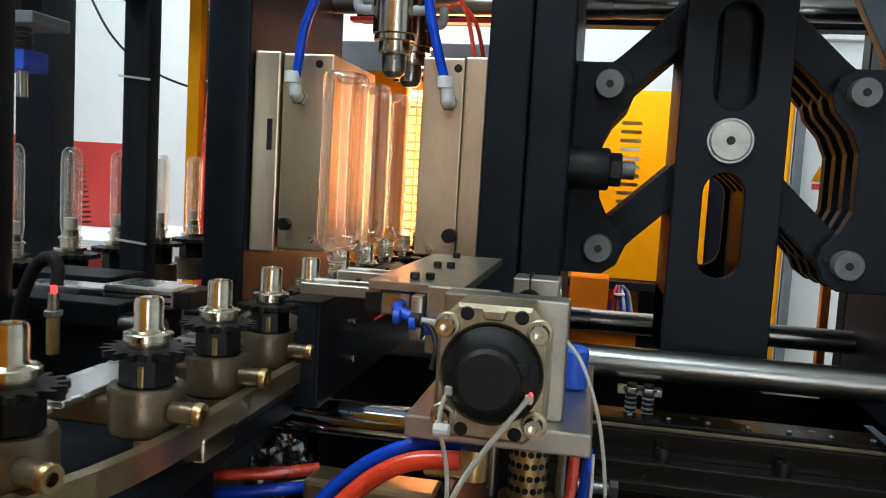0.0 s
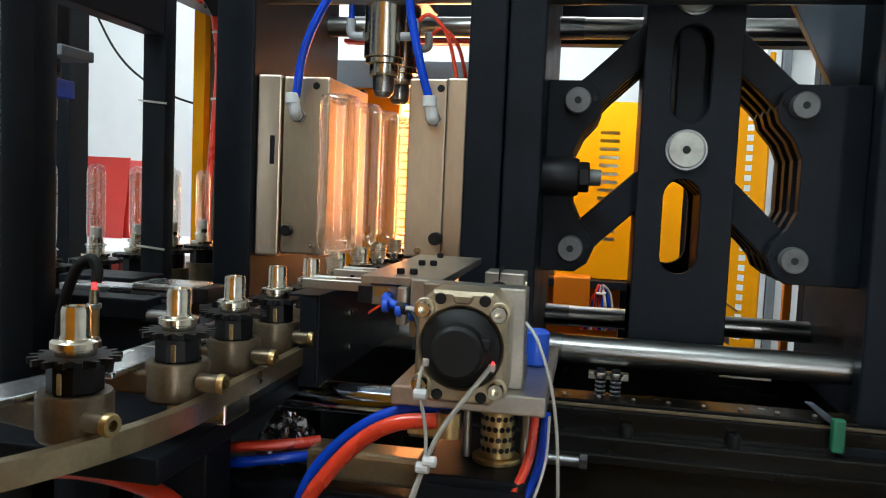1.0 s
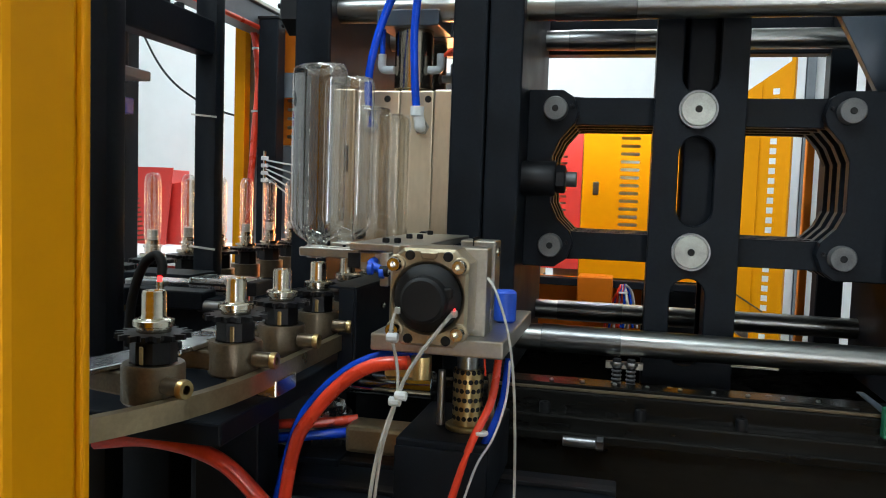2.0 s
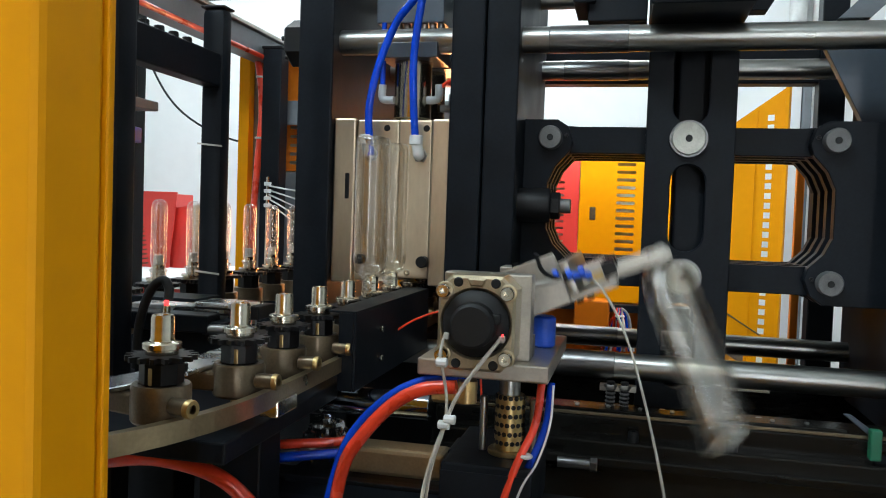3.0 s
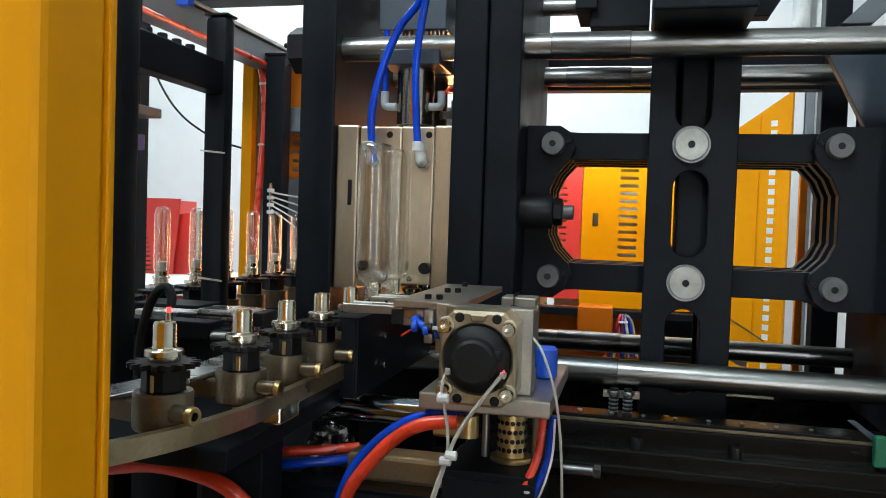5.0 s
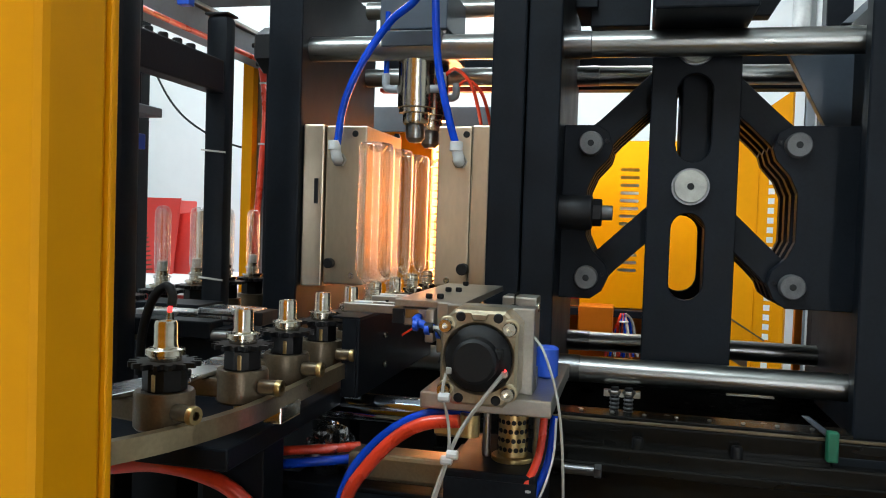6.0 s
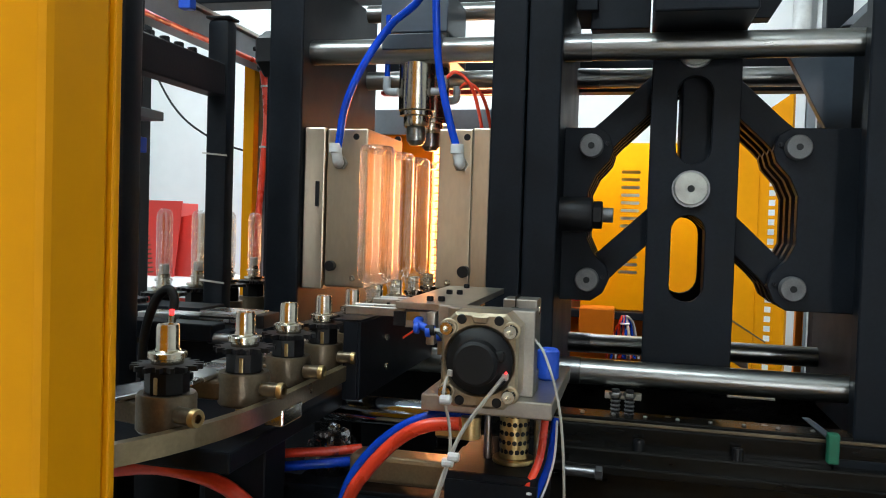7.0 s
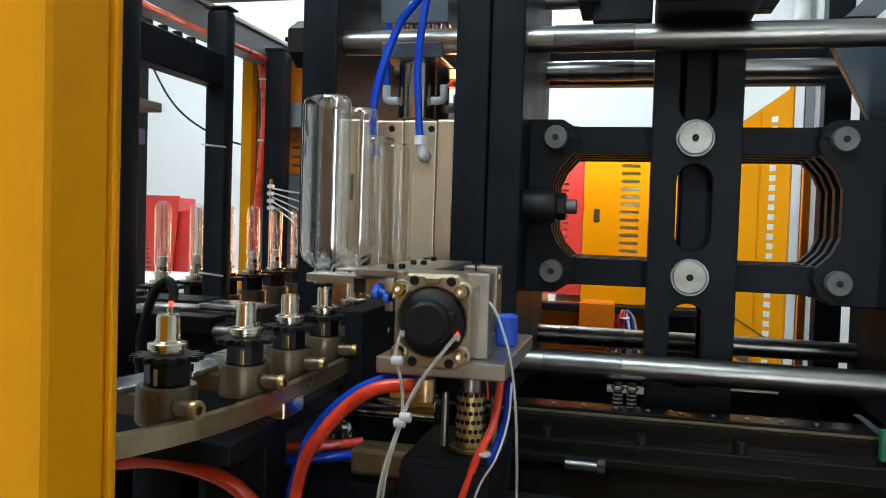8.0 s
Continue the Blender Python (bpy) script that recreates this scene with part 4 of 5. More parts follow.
for nm, x0, x1, y0, y1, top in (("front_post", -0.286, -0.237, -0.130, -0.085, 2.3), ("middle_post", -0.309, -0.266, 0.20, 0.235, 1.555)):
    post = thing("frame_post", "black square steel frame post", "post", None, "frame posts")
    part("upright", box(x0, x1, y0, y1, 0.0, top, 0.010), BLACK, post, smooth=True)
    part("foot_plate", box(x0 - 0.04, x1 + 0.04, y0 - 0.04, y1 + 0.04, 0.0, 0.012), BLACK, post)
    if nm == "middle_post":
        part("cap", box(x0 - 0.001, x1 + 0.001, y0 - 0.001, y1 + 0.001, top, top + 0.004, 0.001), RUBBER, post)
        for z in (1.318, 1.094):
            part("tie_wire", slab([(x0 - 0.002, z), (x1 + 0.002, z - 0.004), (x1 + 0.002, z - 0.001), (x0 - 0.002, z + 0.003)], y0 - 0.0018, y0 - 0.0002, bevel=0), WIRE, post)
beam = thing("cross_beam", "black beam between the frame posts", "beam")
part("beam", box(-0.304, -0.270, -0.084, 0.20, 1.418, 1.475, 0.003), BLACK, beam)
for k in range(4):
    part("stud", rod(0.008, 1.475, 1.486, "z", (-0.288, 0.00 + 0.04 * k, 0), 8), BLACK_MATT, beam)
press = thing("press_head", "grey press plate with spring and blue cylinder", "press head", pose(-0.115, 0.14, -0.015))
part("plate", box(-0.55, -0.300, 0.02, 0.10, 1.395, 1.412), GREY, press)
part("rod", rod(0.007, 1.30, 1.62, "z", (-0.345, 0.06, 0)), CHROME, press, smooth=True)
for k in range(9):
    part("spring_turn", lathe([(0.010, -0.002), (0.013, 0), (0.010, 0.002), (0.008, 0), (0.010, -0.002)], "z", (-0.345, 0.06, 1.366 + 0.0036 * k), 16), PIN_DARK, press, smooth=True)
part("blue_block", box(-0.395, -0.327, 0.04, 0.09, 1.336, 1.364), BLUE_CAP, press)
part("blue_gauge", box(-0.220, -0.197, 0.01, 0.03, 1.575, 1.625), BLUE_CAP, press)
part("hanger", box(-0.40, -0.33, 0.04, 0.08, 1.412, 1.70), BLACK, press)

gripbar = thing("linear_actuator", "aluminium linear actuator beside the chain", "actuator")
part("profile", box(-0.190, -0.105, -0.01, 0.05, 1.045, 1.068, 0.003), BRIGHT, gripbar)
for z in (1.050, 1.058):
    part("profile_groove", box(-0.188, -0.107, -0.0108, -0.0102, z, z + 0.003, 0), BLACK_MATT, gripbar)
part("end_block", box(-0.104, -0.086, -0.008, 0.048, 1.046, 1.066, 0.002), BLACK_MATT, gripbar)
part("side_bar", box(-0.30, -0.192, 0.00, 0.04, 1.048, 1.060, 0.002), BRIGHT, gripbar)
part("carrier_bar", box(-0.30, -0.14, -0.06, -0.02, 1.03, 1.055, 0.002), BLACK, gripbar)
part("rod_end", rod(0.008, -0.15, -0.09, "x", (0, -0.05, 1.035)), CHROME, gripbar, smooth=True)
part("support", box(-0.26, -0.12, -0.05, 0.04, 0.955, 1.045, 0.002), BLACK, gripbar)
part("bridge", box(-0.36, -0.24, 0.08, 0.16, 1.04, 1.06, 0.002), BLACK, gripbar)
sensor = thing("fibre_sensor", "threaded sensor with lit red tip and black cable", "sensor", pose(-0.150, -0.145, 0))
part("barrel", rod(0.006, 1.02, 1.062, "z", (0, 0, 0), 16), BRASS, sensor, smooth=True)
part("nut", rod(0.009, 1.056, 1.062, "z", (0, 0, 0), 6), CHROME, sensor)
part("tip", lathe([(0, 1.062), (0.0055, 1.062), (0.005, 1.078), (0, 1.079)], segs=14), STEEL, sensor, smooth=True)
part("lamp", rod(0.0030, 1.078, 1.085, "z", (0, 0, 0), 12), LED_RED, sensor, smooth=True)
part("cable", sweep([(0, 0.004, 1.085), (-0.002, 0.008, 1.100), (-0.012, 0.010, 1.110), (-0.032, 0.012, 1.094), (-0.047, 0.012, 1.05), (-0.052, 0.012, 0.99)], 0.0062), RUBBER, sensor, "thick black cable loop", smooth=True)

# floor-level hoses and wrapped part under the chain
low = thing("low_hose", "red hose lying across the machine's base", "hose")
part("hose", sweep([(-0.20, -0.20, 0.885), (-0.12, -0.20, 0.895), (-0.04, -0.19, 0.875), (0.02, -0.18, 0.82)], 0.010), RED_TUBE, low, smooth=True)
low = thing("low_hose", "red hose lying across the machine's base", "hose")
part("hose", sweep([(-0.13, -0.02, 0.85), (-0.05, -0.02, 0.87), (0.02, 0.0, 0.875), (0.06, 0.02, 0.878)], 0.007), RED_TUBE, low, smooth=True)
low = thing("low_hose", "blue hose lying across the machine's base", "hose")
part("hose", sweep([(-0.13, -0.04, 0.83), (-0.05, -0.04, 0.855), (0.02, -0.02, 0.863), (0.06, 0.0, 0.865)], 0.007), BLUE_TUBE, low, smooth=True)

wrap = thing("wrapped_part", "machine part wrapped in crumpled clear film", "wrapped part", pose(0.010, 0.03, 0.862))
bm = bmesh.new()
bmesh.ops.create_icosphere(bm, subdivisions=4, radius=0.036)
for v in bm.verts:
    d = noise.noise(v.co * 70) * 0.010 + noise.noise(v.co * 160) * 0.005
    v.co = v.co * (1 + d / 0.036)
    v.co.z *= 1.15
part("film", bm, FILM, wrap)
part("core", rod(0.022, -0.036, 0.030, "z"), BLACK_MATT, wrap, smooth=True)
part("stand", rod(0.012, -0.86, -0.034, "z"), BLACK, wrap, smooth=True)

# ---- behind: oven, cabinets, wall things ----
oven = thing("infrared_oven", "infrared preform oven with glowing tubes", "oven")
part("back_panel", box(-0.24, 0.16, 1.62, 1.64, 0.95, 1.50, 0.002), BRASS, oven)
part("inner_panel", box(-0.60, -0.205, 1.42, 1.44, 0.95, 1.50, 0.002), YELLOW, oven)
part("top_panel", box(-0.60, 0.16, 1.10, 1.64, 1.50, 1.52, 0.002), GREY, oven)
part("fascia", box(-0.60, 0.16, 1.09, 1.10, 1.455, 1.525, 0.002), GREY, oven, "grey steel fascia beam")
for k in range(6):
    part("fascia_bolt", rod(0.010, 1.078, 1.09, "y", (-0.36 + 0.07 * k, 0, 1.44), 6), BLACK_MATT, oven)
part("base_panel", box(-0.46, 0.16, 1.10, 1.64, 0.93, 0.95, 0.002), BLACK, oven)
part("side_panel", box(0.14, 0.16, 1.10, 1.62, 0.95, 1.50, 0.002), YELLOW, oven)
for k in range(19):
    part("heater_tube", rod(0.010, -0.285, 0.10, "x", (0, 1.585, 0.98 + 0.0265 * k), 12), HEATER, oven, "glowing infrared tube", smooth=True)
for k in range(5):
    part("grille_bar", box(-0.225 + 0.03 * k, -0.221 + 0.03 * k, 1.50, 1.51, 0.95, 1.50, 0.001), BRASS, oven)
part("chain_shelf", box(-0.10, 0.08, 0.70, 1.60, 0.955, 0.975, 0.002), BLACK, oven)


def slotted_panel(name, x0, x1, z0, z1, y, slots, mat, parent, sx, sw, sh, dz, top):
    holes = []
    for i in range(slots):
        zc = top - dz * i
        r = sh / 2
        turn = [math.pi * (k + 0.5) / 4 for k in range(4)]
        holes.append([(sx + sw - r + r * math.sin(a), zc + r - r * math.cos(a)) for a in turn] + [(sx + r - r * math.sin(a), zc + r + r * math.cos(a)) for a in turn])
    return part(name, slab([(x0, z0), (x1, z0), (x1, z1), (x0, z1)], y, y + 0.003, holes, 0), mat, parent)


cabinet = thing("yellow_cabinet", "yellow louvred machine cabinet behind the clamp", "cabinet")
Y_CAB = 1.40
slotted_panel("front_panel", 0.281, 0.525, 0.965, 1.468, Y_CAB, 14, YELLOW, cabinet, 0.390, 0.056, 0.010, 0.0232, 1.376)
perforations = [[(0.534, 1.40 - 0.018 * k), (0.541, 1.40 - 0.018 * k), (0.541, 1.41 - 0.018 * k), (0.534, 1.41 - 0.018 * k)] for k in range(22)]
part("edge_strip", slab([(0.5255, 0.965), (0.627, 0.965), (0.627, 1.468), (0.5255, 1.468)], Y_CAB, Y_CAB + 0.003, perforations, 0), YELLOW, cabinet, "yellow edge strip with a row of square holes")
part("corner_post", box(0.630, 0.692, Y_CAB + 0.015, Y_CAB + 0.075, 0.0, 1.50, 0.003), BLACK, cabinet)
part("inner_panel", box(0.20, 0.626, Y_CAB + 0.06, Y_CAB + 0.065, 0.0, 1.46, 0), WHITE_PLASTIC, cabinet)
part("lower_panel", box(0.08, 0.47, Y_CAB + 0.01, Y_CAB + 0.014, 0.0, 0.963, 0.001), ORANGE, cabinet)
# black sheet standing in for the dark corner behind the crosshead
part("dark_panel", box(0.472, 0.627, Y_CAB + 0.01, Y_CAB + 0.014, 0.0, 0.963, 0.001), BLACK, cabinet, "black sheet added to keep the lower corner dark")
part("pull", box(0.313, 0.330, Y_CAB - 0.003, Y_CAB, 1.212, 1.250, 0.001), CAST, cabinet)
part("ledge", box(0.08, 0.627, Y_CAB - 0.05, Y_CAB, 0.940, 0.962, 0.002), BLACK, cabinet)
part("junction_box", box(0.288, 0.386, Y_CAB - 0.15, Y_CAB - 0.055, 0.87, 0.980, 0.004), ORANGE, cabinet, "small orange junction box")
door = thing("yellow_door", "tall yellow enclosure door with a row of square holes", "door", pose(1.046, 2.5, 0, 0, 0, 150))
holes = [[(0.046, 1.655 - 0.041 * k), (0.074, 1.655 - 0.041 * k), (0.074, 1.680 - 0.041 * k), (0.046, 1.680 - 0.041 * k)] for k in range(26)]
part("door_leaf", slab([(0.0, 0.02), (0.27, 0.02), (0.27, 1.62), (0.0, 1.79)], 0, 0.003, holes, 0), YELLOW, door)
part("door_edge", box(-0.018, -0.001, -0.004, 0.020, 0.02, 1.80, 0.002), YELLOW, door)
part("fold", box(0.115, 0.119, 0.0032, 0.008, 0.02, 1.70, 0.001), YELLOW, door)
part("stiffener", slab([(0.06, 0.745), (0.06, 0.752), (0.22, 0.835), (0.22, 0.828)], 0.004, 0.010), CAST, door)
ledge = thing("sloping_ledge", "pale worn steel ledge sloping beside the clamp", "ledge")
part("plate", slab([(0.608, 0.92), (0.628, 0.94), (0.748, 0.86), (0.748, 0.83)], 1.22, 1.24), ALU, ledge)
part("stand", box(0.655, 0.690, 1.205, 1.219, 0.0, 0.875, 0.002), BLACK, ledge)
frame_r = thing("window_frame", "white door frame in the far wall", "frame")
part("jamb", box(1.215, 1.290, 3.50, 3.60, 0.0, 2.0, 0.004), WHITE, frame_r)
part("jamb_edge", box(1.294, 1.335, 3.47, 3.60, 0.0, 2.0, 0.004), GREY, frame_r)
part("header", box(1.215, 2.05, 3.50, 3.60, 2.001, 2.08, 0.004), WHITE, frame_r)
leaf = part("leaf", box(1.340, 2.05, 3.55, 3.595, 0.0, 2.0, 0.003), WHITE, frame_r, "white door leaf with a yellow warning label")
part("warning_label", slab([(1.40, 1.30), (1.47, 1.30), (1.435, 1.38)], 3.546, 3.549, bevel=0), YELLOW, leaf)
part("label_bars", box(1.405, 1.465, 3.546, 3.549, 1.26, 1.29, 0), RED, leaf)
vent = thing("red_cabinet", "red louvred machine cover standing behind the line", "cabinet")
holes = [[(-1.728 + 0.003 * k, 1.165 - 0.020 * k), (-1.682 + 0.003 * k, 1.170 - 0.020 * k), (-1.682 + 0.003 * k, 1.177 - 0.020 * k), (-1.728 + 0.003 * k, 1.172 - 0.020 * k)] for k in range(12)]
window = [(-1.955 + 0.03 * (1 - math.cos(radians(a))) if a < 91 else -1.831 - 0.03 * (1 - math.cos(radians(180 - a))), 1.216 - 0.03 * (1 - math.sin(radians(a)))) for a in (0, 30, 60, 90, 91, 120, 150, 180)]
window += [(x, 2.278 - z) for x, z in reversed(window)]
part("front_panel", slab([(-2.06, 0.0), (-1.65, 0.0), (-1.512, 1.272), (-1.735, 1.272), (-1.755, 1.300), (-2.00, 1.292), (-2.06, 1.25)], 2.10, 2.103, holes + [window], 0), RED, vent)
part("inner_sheet", box(-1.80, -1.66, 2.125, 2.13, 0.0, 1.25, 0), CAST, vent)
part("window_pane", box(-1.99, -1.81, 2.112, 2.116, 1.03, 1.24, 0), WHITE_PLASTIC, vent, "white blank behind the rounded window")
part("cover_body", box(-2.30, -1.58, 2.135, 2.35, 0.0, 1.265, 0.004), RED, vent)
part("side_fin", slab([(-1.60, 0.0), (-1.50, 0.0), (-1.485, 1.214), (-1.56, 1.20)], 2.14, 2.16), RED, vent)
board = thing("board", "raw board leaning behind the preform line", "board")
part("board", box(-1.44, -1.39, 2.13, 2.15, 0.70, 1.22, 0.002), WOOD, board)
bench = thing("work_bench", "pale bench with hoses and tools behind the line", "bench")
part("top", box(-2.4, -0.8, 1.6, 2.4, 0.90, 0.935, 0.003), WHITE, bench)
part("leg", box(-2.3, -2.24, 1.65, 1.71, 0.0, 0.90), GREY, bench)
part("leg", box(-0.9, -0.84, 1.65, 1.71, 0.0, 0.90), GREY, bench)
part("shelf", box(-2.4, -0.8, 1.62, 2.38, 0.40, 0.42, 0.002), GREY, bench)
reds = thing("red_side_cover", "red slotted cover glimpsed beside the yellow cabinet", "cover")
slotted_panel("panel", 0.08, 0.279, 0.985, 1.44, 1.405, 14, RED, reds, 0.205, 0.03, 0.007, 0.020, 1.32)

pole = thing("yellow_pole", "slim yellow upright with a red hose beside it", "pole")
part("upright", box(-0.757, -0.722, 1.20, 1.24, 0.0, 1.72, 0.002), YELLOW, pole)
part("web", box(-0.721, -0.690, 1.23, 1.24, 0.0, 1.70, 0.001), CAST, pole)
hose = thing("red_hose", "long glossy red hose hanging beside the pole", "hose")
part("hose", sweep([(-0.74, 1.12, 1.76), (-0.70, 1.13, 1.725), (-0.660, 1.13, 1.64), (-0.645, 1.13, 1.50), (-0.655, 1.13, 1.34), (-0.67, 1.13, 1.0), (-0.67, 1.13, 0.0)], 0.010), RED_TUBE, hose, smooth=True)
for z in (1.60, 1.42):
    part("clip", rod(0.013, z - 0.003, z + 0.003, "z", (-0.652, 1.13, 0), 14), WHITE_PLASTIC, hose)
column_b = thing("black_upright", "black upright beside the oven", "post")
part("upright", box(-0.592, -0.535, 1.02, 1.07, 0.0, 1.66, 0.003), BLACK, column_b)
part("cap", box(-0.595, -0.532, 1.017, 1.073, 1.66, 1.668, 0.002), BLACK_MATT, column_b)
part("foot_plate", box(-0.63, -0.50, 0.98, 1.11, 0.0, 0.012, 0.002), BLACK, column_b)
orange_p = thing("oven_side_panel", "orange slotted oven side panel", "panel")
slotted_panel("panel", -0.66, -0.36, 1.325, 1.66, 1.15, 6, ORANGE, orange_p, -0.562, 0.05, 0.010, 0.026, 1.475)
part("back_sheet", box(-0.66, -0.36, 1.175, 1.18, 1.0, 1.66, 0), WHITE_PLASTIC, orange_p)
part("lower_panel", box(-0.66, -0.36, 1.15, 1.155, 0.0, 1.322, 0.001), GREY, orange_p)
wires = thing("wire_bundle", "fan of thin white heater wires at the oven", "wires")
for k in range(5):
    part("wire", sweep([(-0.555, 1.00, 1.275 - 0.012 * k), (-0.49, 1.00, 1.265 - 0.02 * k), (-0.40, 1.00, 1.255 - 0.035 * k)], 0.0022, 6, 6), WHITE_PLASTIC, wires, smooth=True)
part("terminal_rail", rod(0.004, 0.95, 1.30, "z", (-0.558, 1.00, 0), 10), STEEL, wires)
for k in range(4):
    part("terminal", rod(0.010, 1.215 + 0.02 * k, 1.225 + 0.02 * k, "z", (-0.558, 1.00, 0), 14), WHITE_PLASTIC, wires)
duct = thing("cable_duct", "grey cable tray running overhead", "cable tray")
part("tray", box(-0.68, -0.60, 0.10, 1.30, 1.645, 1.70, 0.002), GREY, duct)
part("lid", box(-0.69, -0.59, 0.10, 1.30, 1.702, 1.712, 0.002), ALU, duct)
part("red_line", sweep([(-0.595, 0.20, 1.640), (-0.594, 0.60, 1.636), (-0.594, 1.00, 1.638), (-0.62, 1.28, 1.640)], 0.007), RED_TUBE, duct, "red hose along the tray", smooth=True)
bundle = thing("hose_bundle", "tied bundle of red and blue hoses", "hose bundle", pose(0.0, 0.32, -0.032))
for k, mat in enumerate((RED_TUBE, BLUE_TUBE, WIRE, RED_TUBE, BLUE_TUBE, WIRE)):
    d = 0.006 * (k - 2.5)
    part("wire", sweep([(0.40 + 2.2 * d, 1.0 + 0.4 * d, 0.86), (0.408 + 1.5 * d, 1.0 - d, 0.93), (0.414 + 0.5 * d, 1.0, 0.972), (0.416 + 0.5 * d, 1.0, 0.985), (0.422 + 1.4 * d, 1.01 + d, 0.955), (0.430 + 2.0 * d, 1.02, 0.86)], 0.0042, 8), mat, bundle, smooth=True)
part("tie", rod(0.016, 0.962, 0.967, "z", (0.415, 1.0, 0), 14), WHITE_PLASTIC, bundle)
cable = thing("hanging_cable", "thin dark cable hanging against the wall", "cable")
part("cable", sweep([(-2.2, 3.6, 2.75), (-1.7, 2.2, 2.2), (-1.42, 1.6, 1.95), (-1.32, 1.6, 1.72), (-1.22, 1.6, 1.58), (-1.08, 1.6, 1.49), (-0.95, 1.62, 1.45), (-0.757, 1.22, 1.44)], 0.004, 6), RUBBER, cable, smooth=True)
wallbox = thing("wall_box", "small grey wall cabinet", "wall cabinet")
part("box", box(-1.56, -1.42, 3.46, 3.6, 1.02, 1.38, 0.004), GREY, wallbox)
part("bottle", rod(0.03, 1.38, 1.45, "z", (-1.46, 3.52, 0), 12), BLACK_MATT, wallbox)


# ---- what moves ----
def motions():
    # how far the clamp is closed, by the crosshead's height
    closed = [(0, 0), (1.40, 0), (1.5, 0.17), (1.6, 0.42), (1.7, 0.74), (1.8, 0.95), (1.9, 1), (5.45, 1), (5.6, 0.93), (5.7, 0.70), (5.8, 0.41), (5.9, 0.12), (6.0, 0.0),
              (7.4, 0), (7.5, 0.15), (7.6, 0.36), (7.7, 0.65), (7.8, 0.93), (7.9, 1), (8.0, 1)]

    def state(c):
        dz = RISE * (1 - c)
        dx = math.sqrt(LINK ** 2 - dz ** 2)
        return dz, (dx - math.sqrt(LINK ** 2 - RISE ** 2)) / (LINK - math.sqrt(LINK ** 2 - RISE ** 2)) * MEET, math.degrees(math.asin(dz / LINK))

    def clamp(ob, f):
        walk(ob, [(t, f(*state(c))) for t, c in closed])

    clamp(clamp_frame, lambda dz, s, a: pose(s, 0, 0))
    clamp(mould_left, lambda dz, s, a: pose(s, 0, 0))
    clamp(moving_platen, lambda dz, s, a: pose(-s, 0, 0))
    clamp(mould_right, lambda dz, s, a: pose(-s, 0, 0))
    clamp(crosshead, lambda dz, s, a: pose(0, 0, dz - RISE))
    for head, y in HEADS:
        clamp(head, lambda dz, s, a, y=y: pose(0, y, (dz - RISE) * 0.19))
    for link, side, z in LINKS:
        clamp(link, lambda dz, s, a, k=side, h=z: pose((0.347 - s) if k > 0 else (0.721 + s), 0, h, 0, -k * a, 0))
    clamp(tube_left, lambda dz, s, a: pose(TUBE_L[0], TUBE_L[1], TUBE_L[2], 0, -math.degrees(math.asin(s / 0.31)), 0))
    clamp(tube_right, lambda dz, s, a: pose(TUBE_R[0], TUBE_R[1], TUBE_R[2], 0, math.degrees(math.asin(s / 0.35)), 0))

    # the chain: two pitches at a time
    steps = [(0, 0), (1.08, 0), (1.15, 0.06), (1.25, 0.44), (1.35, 0.85), (1.45, 1), (7.04, 1), (7.11, 1.06), (7.21, 1.44), (7.31, 1.85), (7.41, 2), (8.0, 2)]
    for c, s in CARRIERS:
        walk(c, [(t, pose(*on_chain(s - 2 * PITCH * k)[:2], 0, 0, 0, on_chain(s - 2 * PITCH * k)[2])) for t, k in steps])
    for h, p, y in LINE:
        walk(h, [(t, pose(X_LINE, y + 2 * PITCH * (k - 1), 0)) for t, k in steps])
        walk(p, [(t, pose(X_LINE, y + 2 * PITCH * (k - 1), BASE)) for t, k in steps])
    for p, y in zip(INCOMING, (0.96 + 0.0, 1.08)):
        walk(p, [(t, pose(0, y - 2 * PITCH * k, BASE)) for t, k in steps])

    # the take-out unit: sideways way, lift, and the arm's turn
    shift = [(0, 0, 0), (1.42, 0, 0), (1.5, -0.025, 0), (1.6, -0.045, 0), (1.7, -0.057, 0), (1.8, -0.061, 0.004), (1.9, -0.061, 0.018), (2.0, -0.061, 0.031), (2.15, -0.058, 0.033), (2.35, -0.010, 0.033), (2.5, 0, 0.033),
             (3.0, 0, 0.033), (3.1, 0, 0.022), (3.25, 0, 0.004), (3.4, 0, 0.0), (7.40, 0, 0), (7.5, -0.021, 0), (7.6, -0.043, 0), (7.7, -0.057, 0), (7.8, -0.061, 0.006), (7.9, -0.061, 0.020), (8.0, -0.061, 0.031)]
    walk(unit, [(t, pose(AX + x, -0.20, AZ + z)) for t, x, z in shift])
    walk(column, [(t, pose(AX + x, -0.115, -0.016)) for t, x, z in shift])
    turn = [(0, 0), (2.25, 0), (2.4, 18), (2.5, 40), (2.6, 64), (2.7, 90), (2.8, 115), (2.9, 138), (3.0, 157), (3.1, 178), (3.2, 180), (3.7, 180), (3.8, 172), (3.9, 151), (4.0, 132), (4.1, 114),
            (4.2, 94), (4.3, 70), (4.4, 42), (4.5, 5), (4.6, 0), (8.0, 0)]
    walk(arm, [(t, pose(0, 0, 0, 0, a, 0)) for t, a in turn])

    walk(gripper_cable, [(t, pose(0.07 * a / 180, 0.12 * a / 180, -0.02 * a / 180 + 0.09 * math.sin(radians(a)), 0, -15 * a / 180, 0)) for t, a in turn])

    def at(rows, t):
        for (t0, *a), (t1, *b) in zip(rows, rows[1:]):
            if t0 <= t <= t1:
                f = (t - t0) / (t1 - t0)
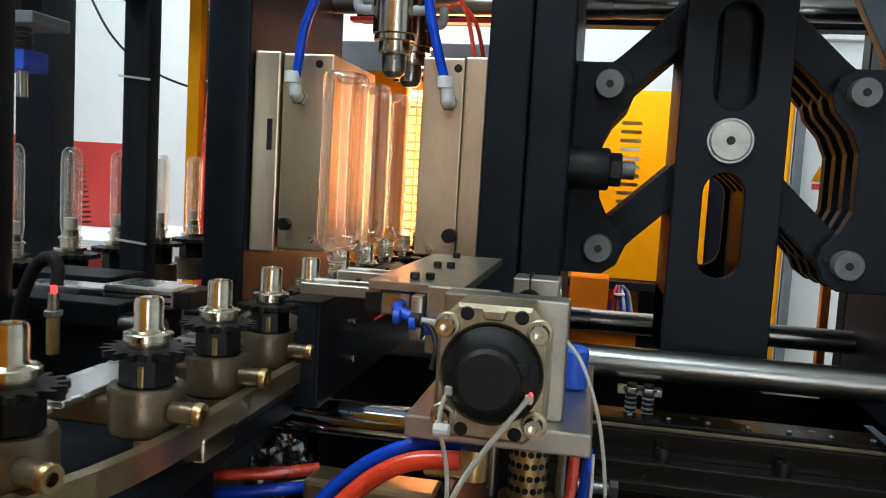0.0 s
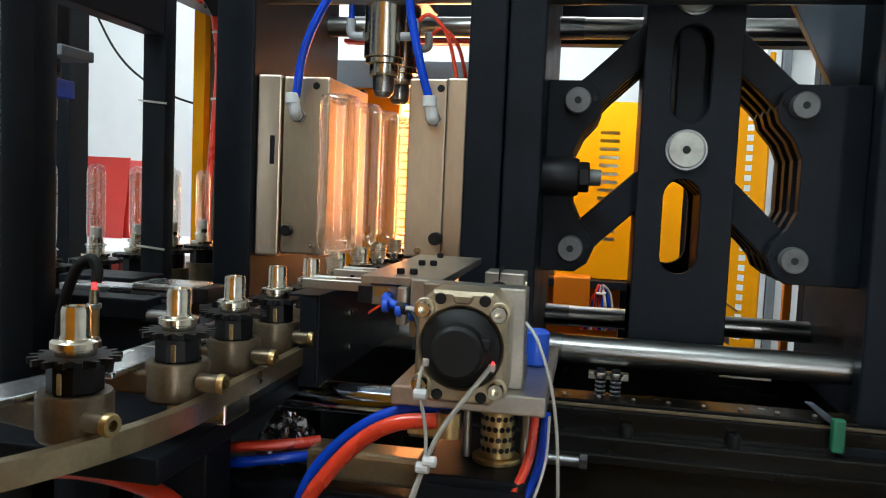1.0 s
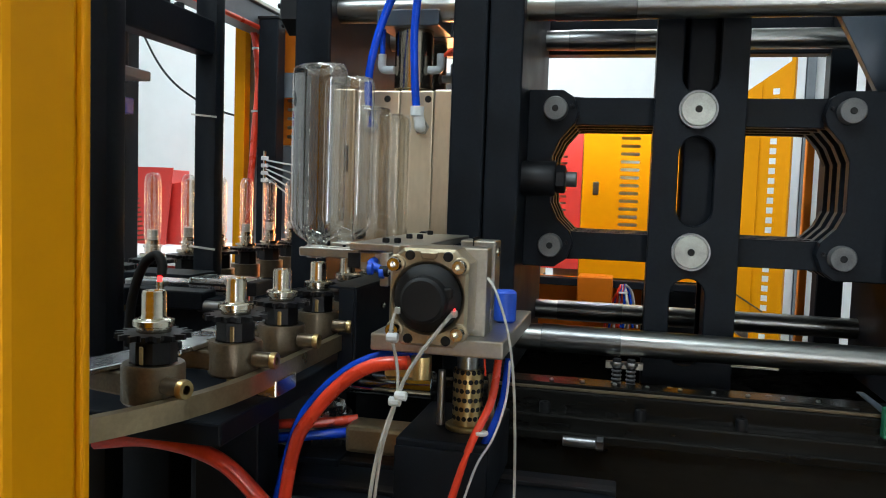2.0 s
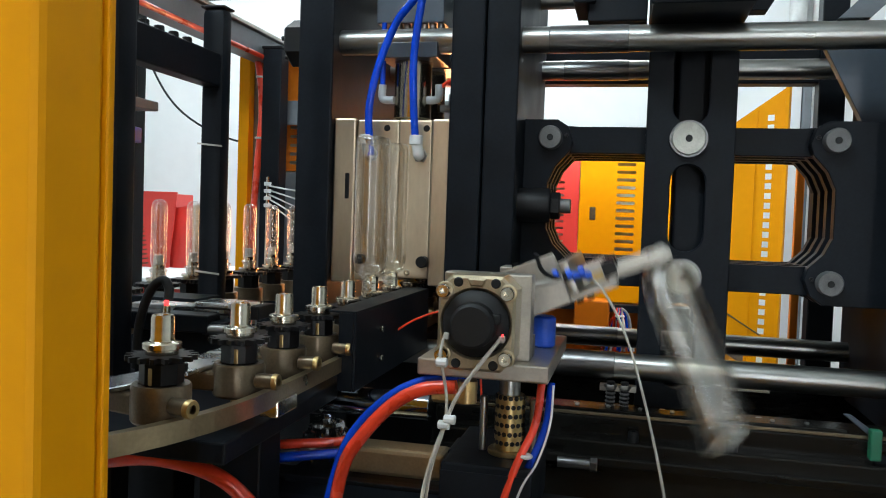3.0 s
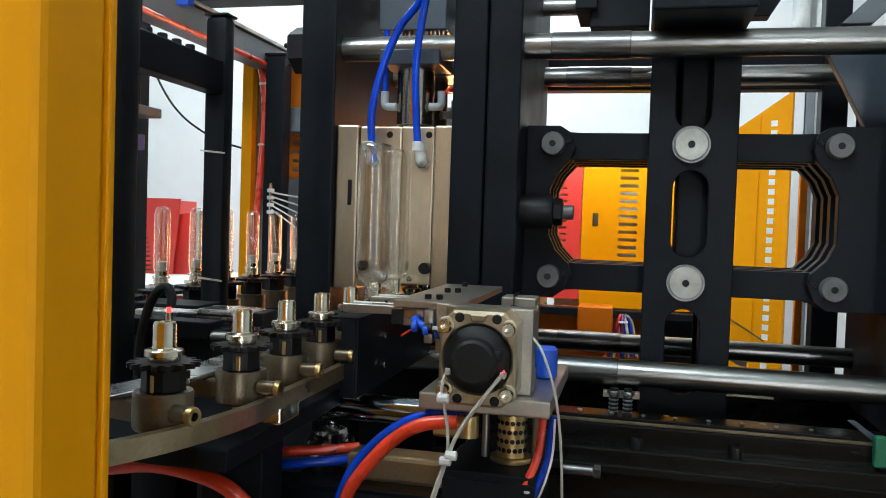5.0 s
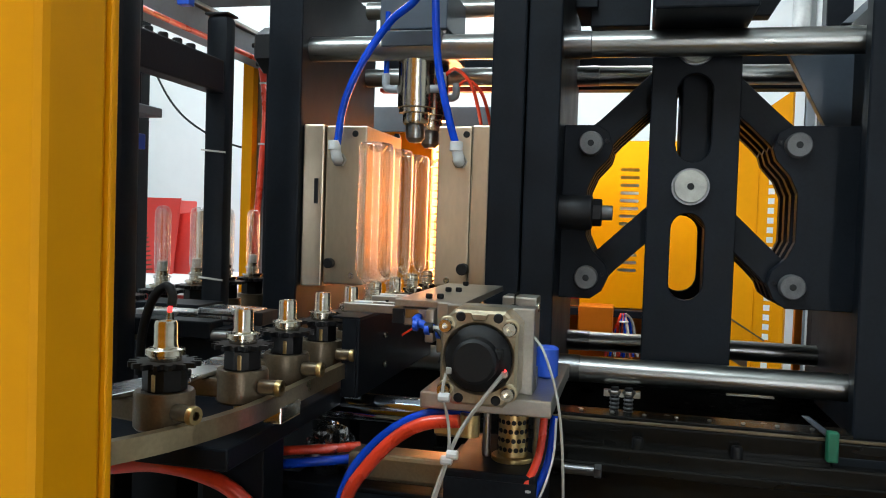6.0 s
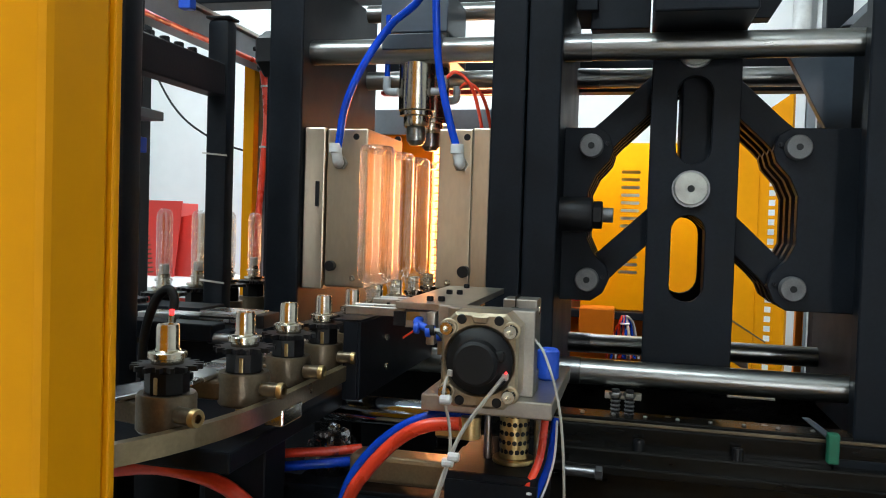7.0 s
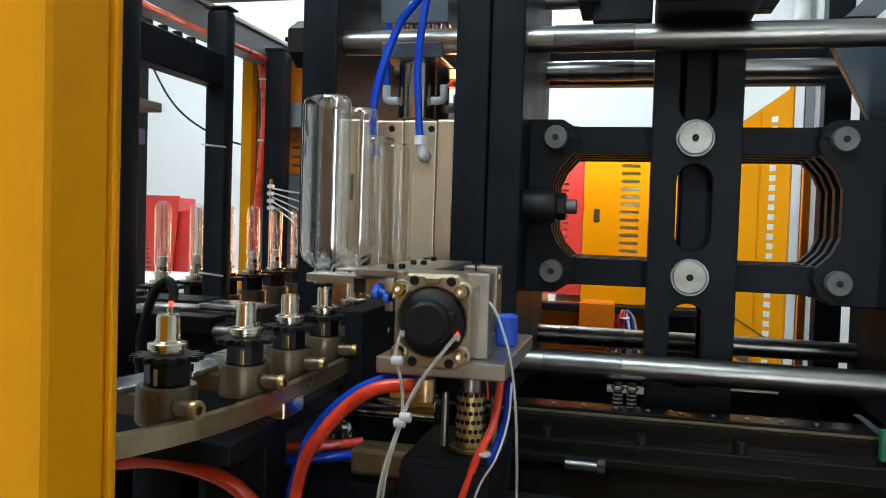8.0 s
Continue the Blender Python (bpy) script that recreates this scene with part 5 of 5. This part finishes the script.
                return [u + (v - u) * f for u, v in zip(a, b)]

    def spin(rows, keys):
        """The same rows, with the bottle turned on its own axis by (time, degrees) keys."""
        times = sorted({t for t, m in rows} | {t for t, a in keys})
        out = []
        for t in times:
            yaw = at(keys, t)[0]
            (t0, m0), (t1, m1) = next(((p, q) for p, q in zip(rows, rows[1:]) if p[0] <= t <= q[0]))
            m = m0.lerp(m1, (t - t0) / (t1 - t0)) if t1 > t0 else m0
            out.append((t, m @ Matrix.Rotation(radians(yaw), 4, "Z")))
        return out

    FIRST = [(0, 0), (1.30, 0), (1.35, 40), (1.4, 90), (1.45, 135), (1.5, 180), (1.55, 222), (1.6, 249), (1.7, 243), (2.0, 243), (2.3, 230), (2.7, 215), (8.0, 215)]
    SECOND = [(0, 0), (7.33, 0), (7.4, 34), (7.45, 62), (7.5, 90), (7.55, 120), (7.6, 146), (7.7, 184), (7.75, 210), (7.8, 230), (8.0, 232)]

    # bottles: on the chain; the first pair is lifted, swung over and dropped; the next pair is lifted at the end
    for i, b in enumerate(BOTTLES):
        y0 = 0.24 + PITCH * i
        if i < 2:
            y1 = y0 - 2 * PITCH
            rows = [(t, pose(0, y0 - 2 * PITCH * k, BASE)) for t, k in steps if t <= 1.45]
            for t in (1.75, 1.8, 1.9, 2.0, 2.15, 2.25, 2.35, 2.4, 2.5, 2.6, 2.7, 2.8, 2.9, 3.0, 3.1, 3.2, 3.4, 3.55):
                x, z = at(shift, t)
                a = at(turn, t)[0]
                gx, gz = 0.061 - AX, BASE - AZ
                if t < 2.0:
                    rows.append((t, pose(0, y1, BASE + z)))
                    continue
                ca, sa = math.cos(radians(a)), math.sin(radians(a))
                rows.append((t, pose(AX + x + gx * ca + gz * sa, y1, AZ + z - gx * sa + gz * ca, 0, a, 0)))
            x, z = rows[-1][1].translation.x, rows[-1][1].translation.z
            for dt in (0.05, 0.1, 0.15, 0.2, 0.25, 0.3, 0.35):
                rows.append((3.55 + dt, pose(x, y1, z - 4.9 * dt * dt, 0, 180, 0)))
            rows += [(3.97, pose(x, y1, 0.262, 0, 180, 0)), (8.0, pose(x, y1, 0.262, 0, 180, 0))]
        else:
            rows = [(t, pose(0, y0 - 2 * PITCH * k, BASE)) for t, k in steps if t < 7.9]
            last = y0 - 4 * PITCH
            if i < 4:
                rows += [(7.75, pose(0, last, BASE)), (7.8, pose(0, last, BASE + 0.006)), (7.9, pose(0, last, BASE + 0.020)), (8.0, pose(0, last, BASE + 0.031))]
            else:
                rows.append((8.0, pose(0, last, BASE)))
        walk(b, spin(rows, FIRST) if i < 2 else spin(rows, SECOND) if i < 4 else rows)


motions()
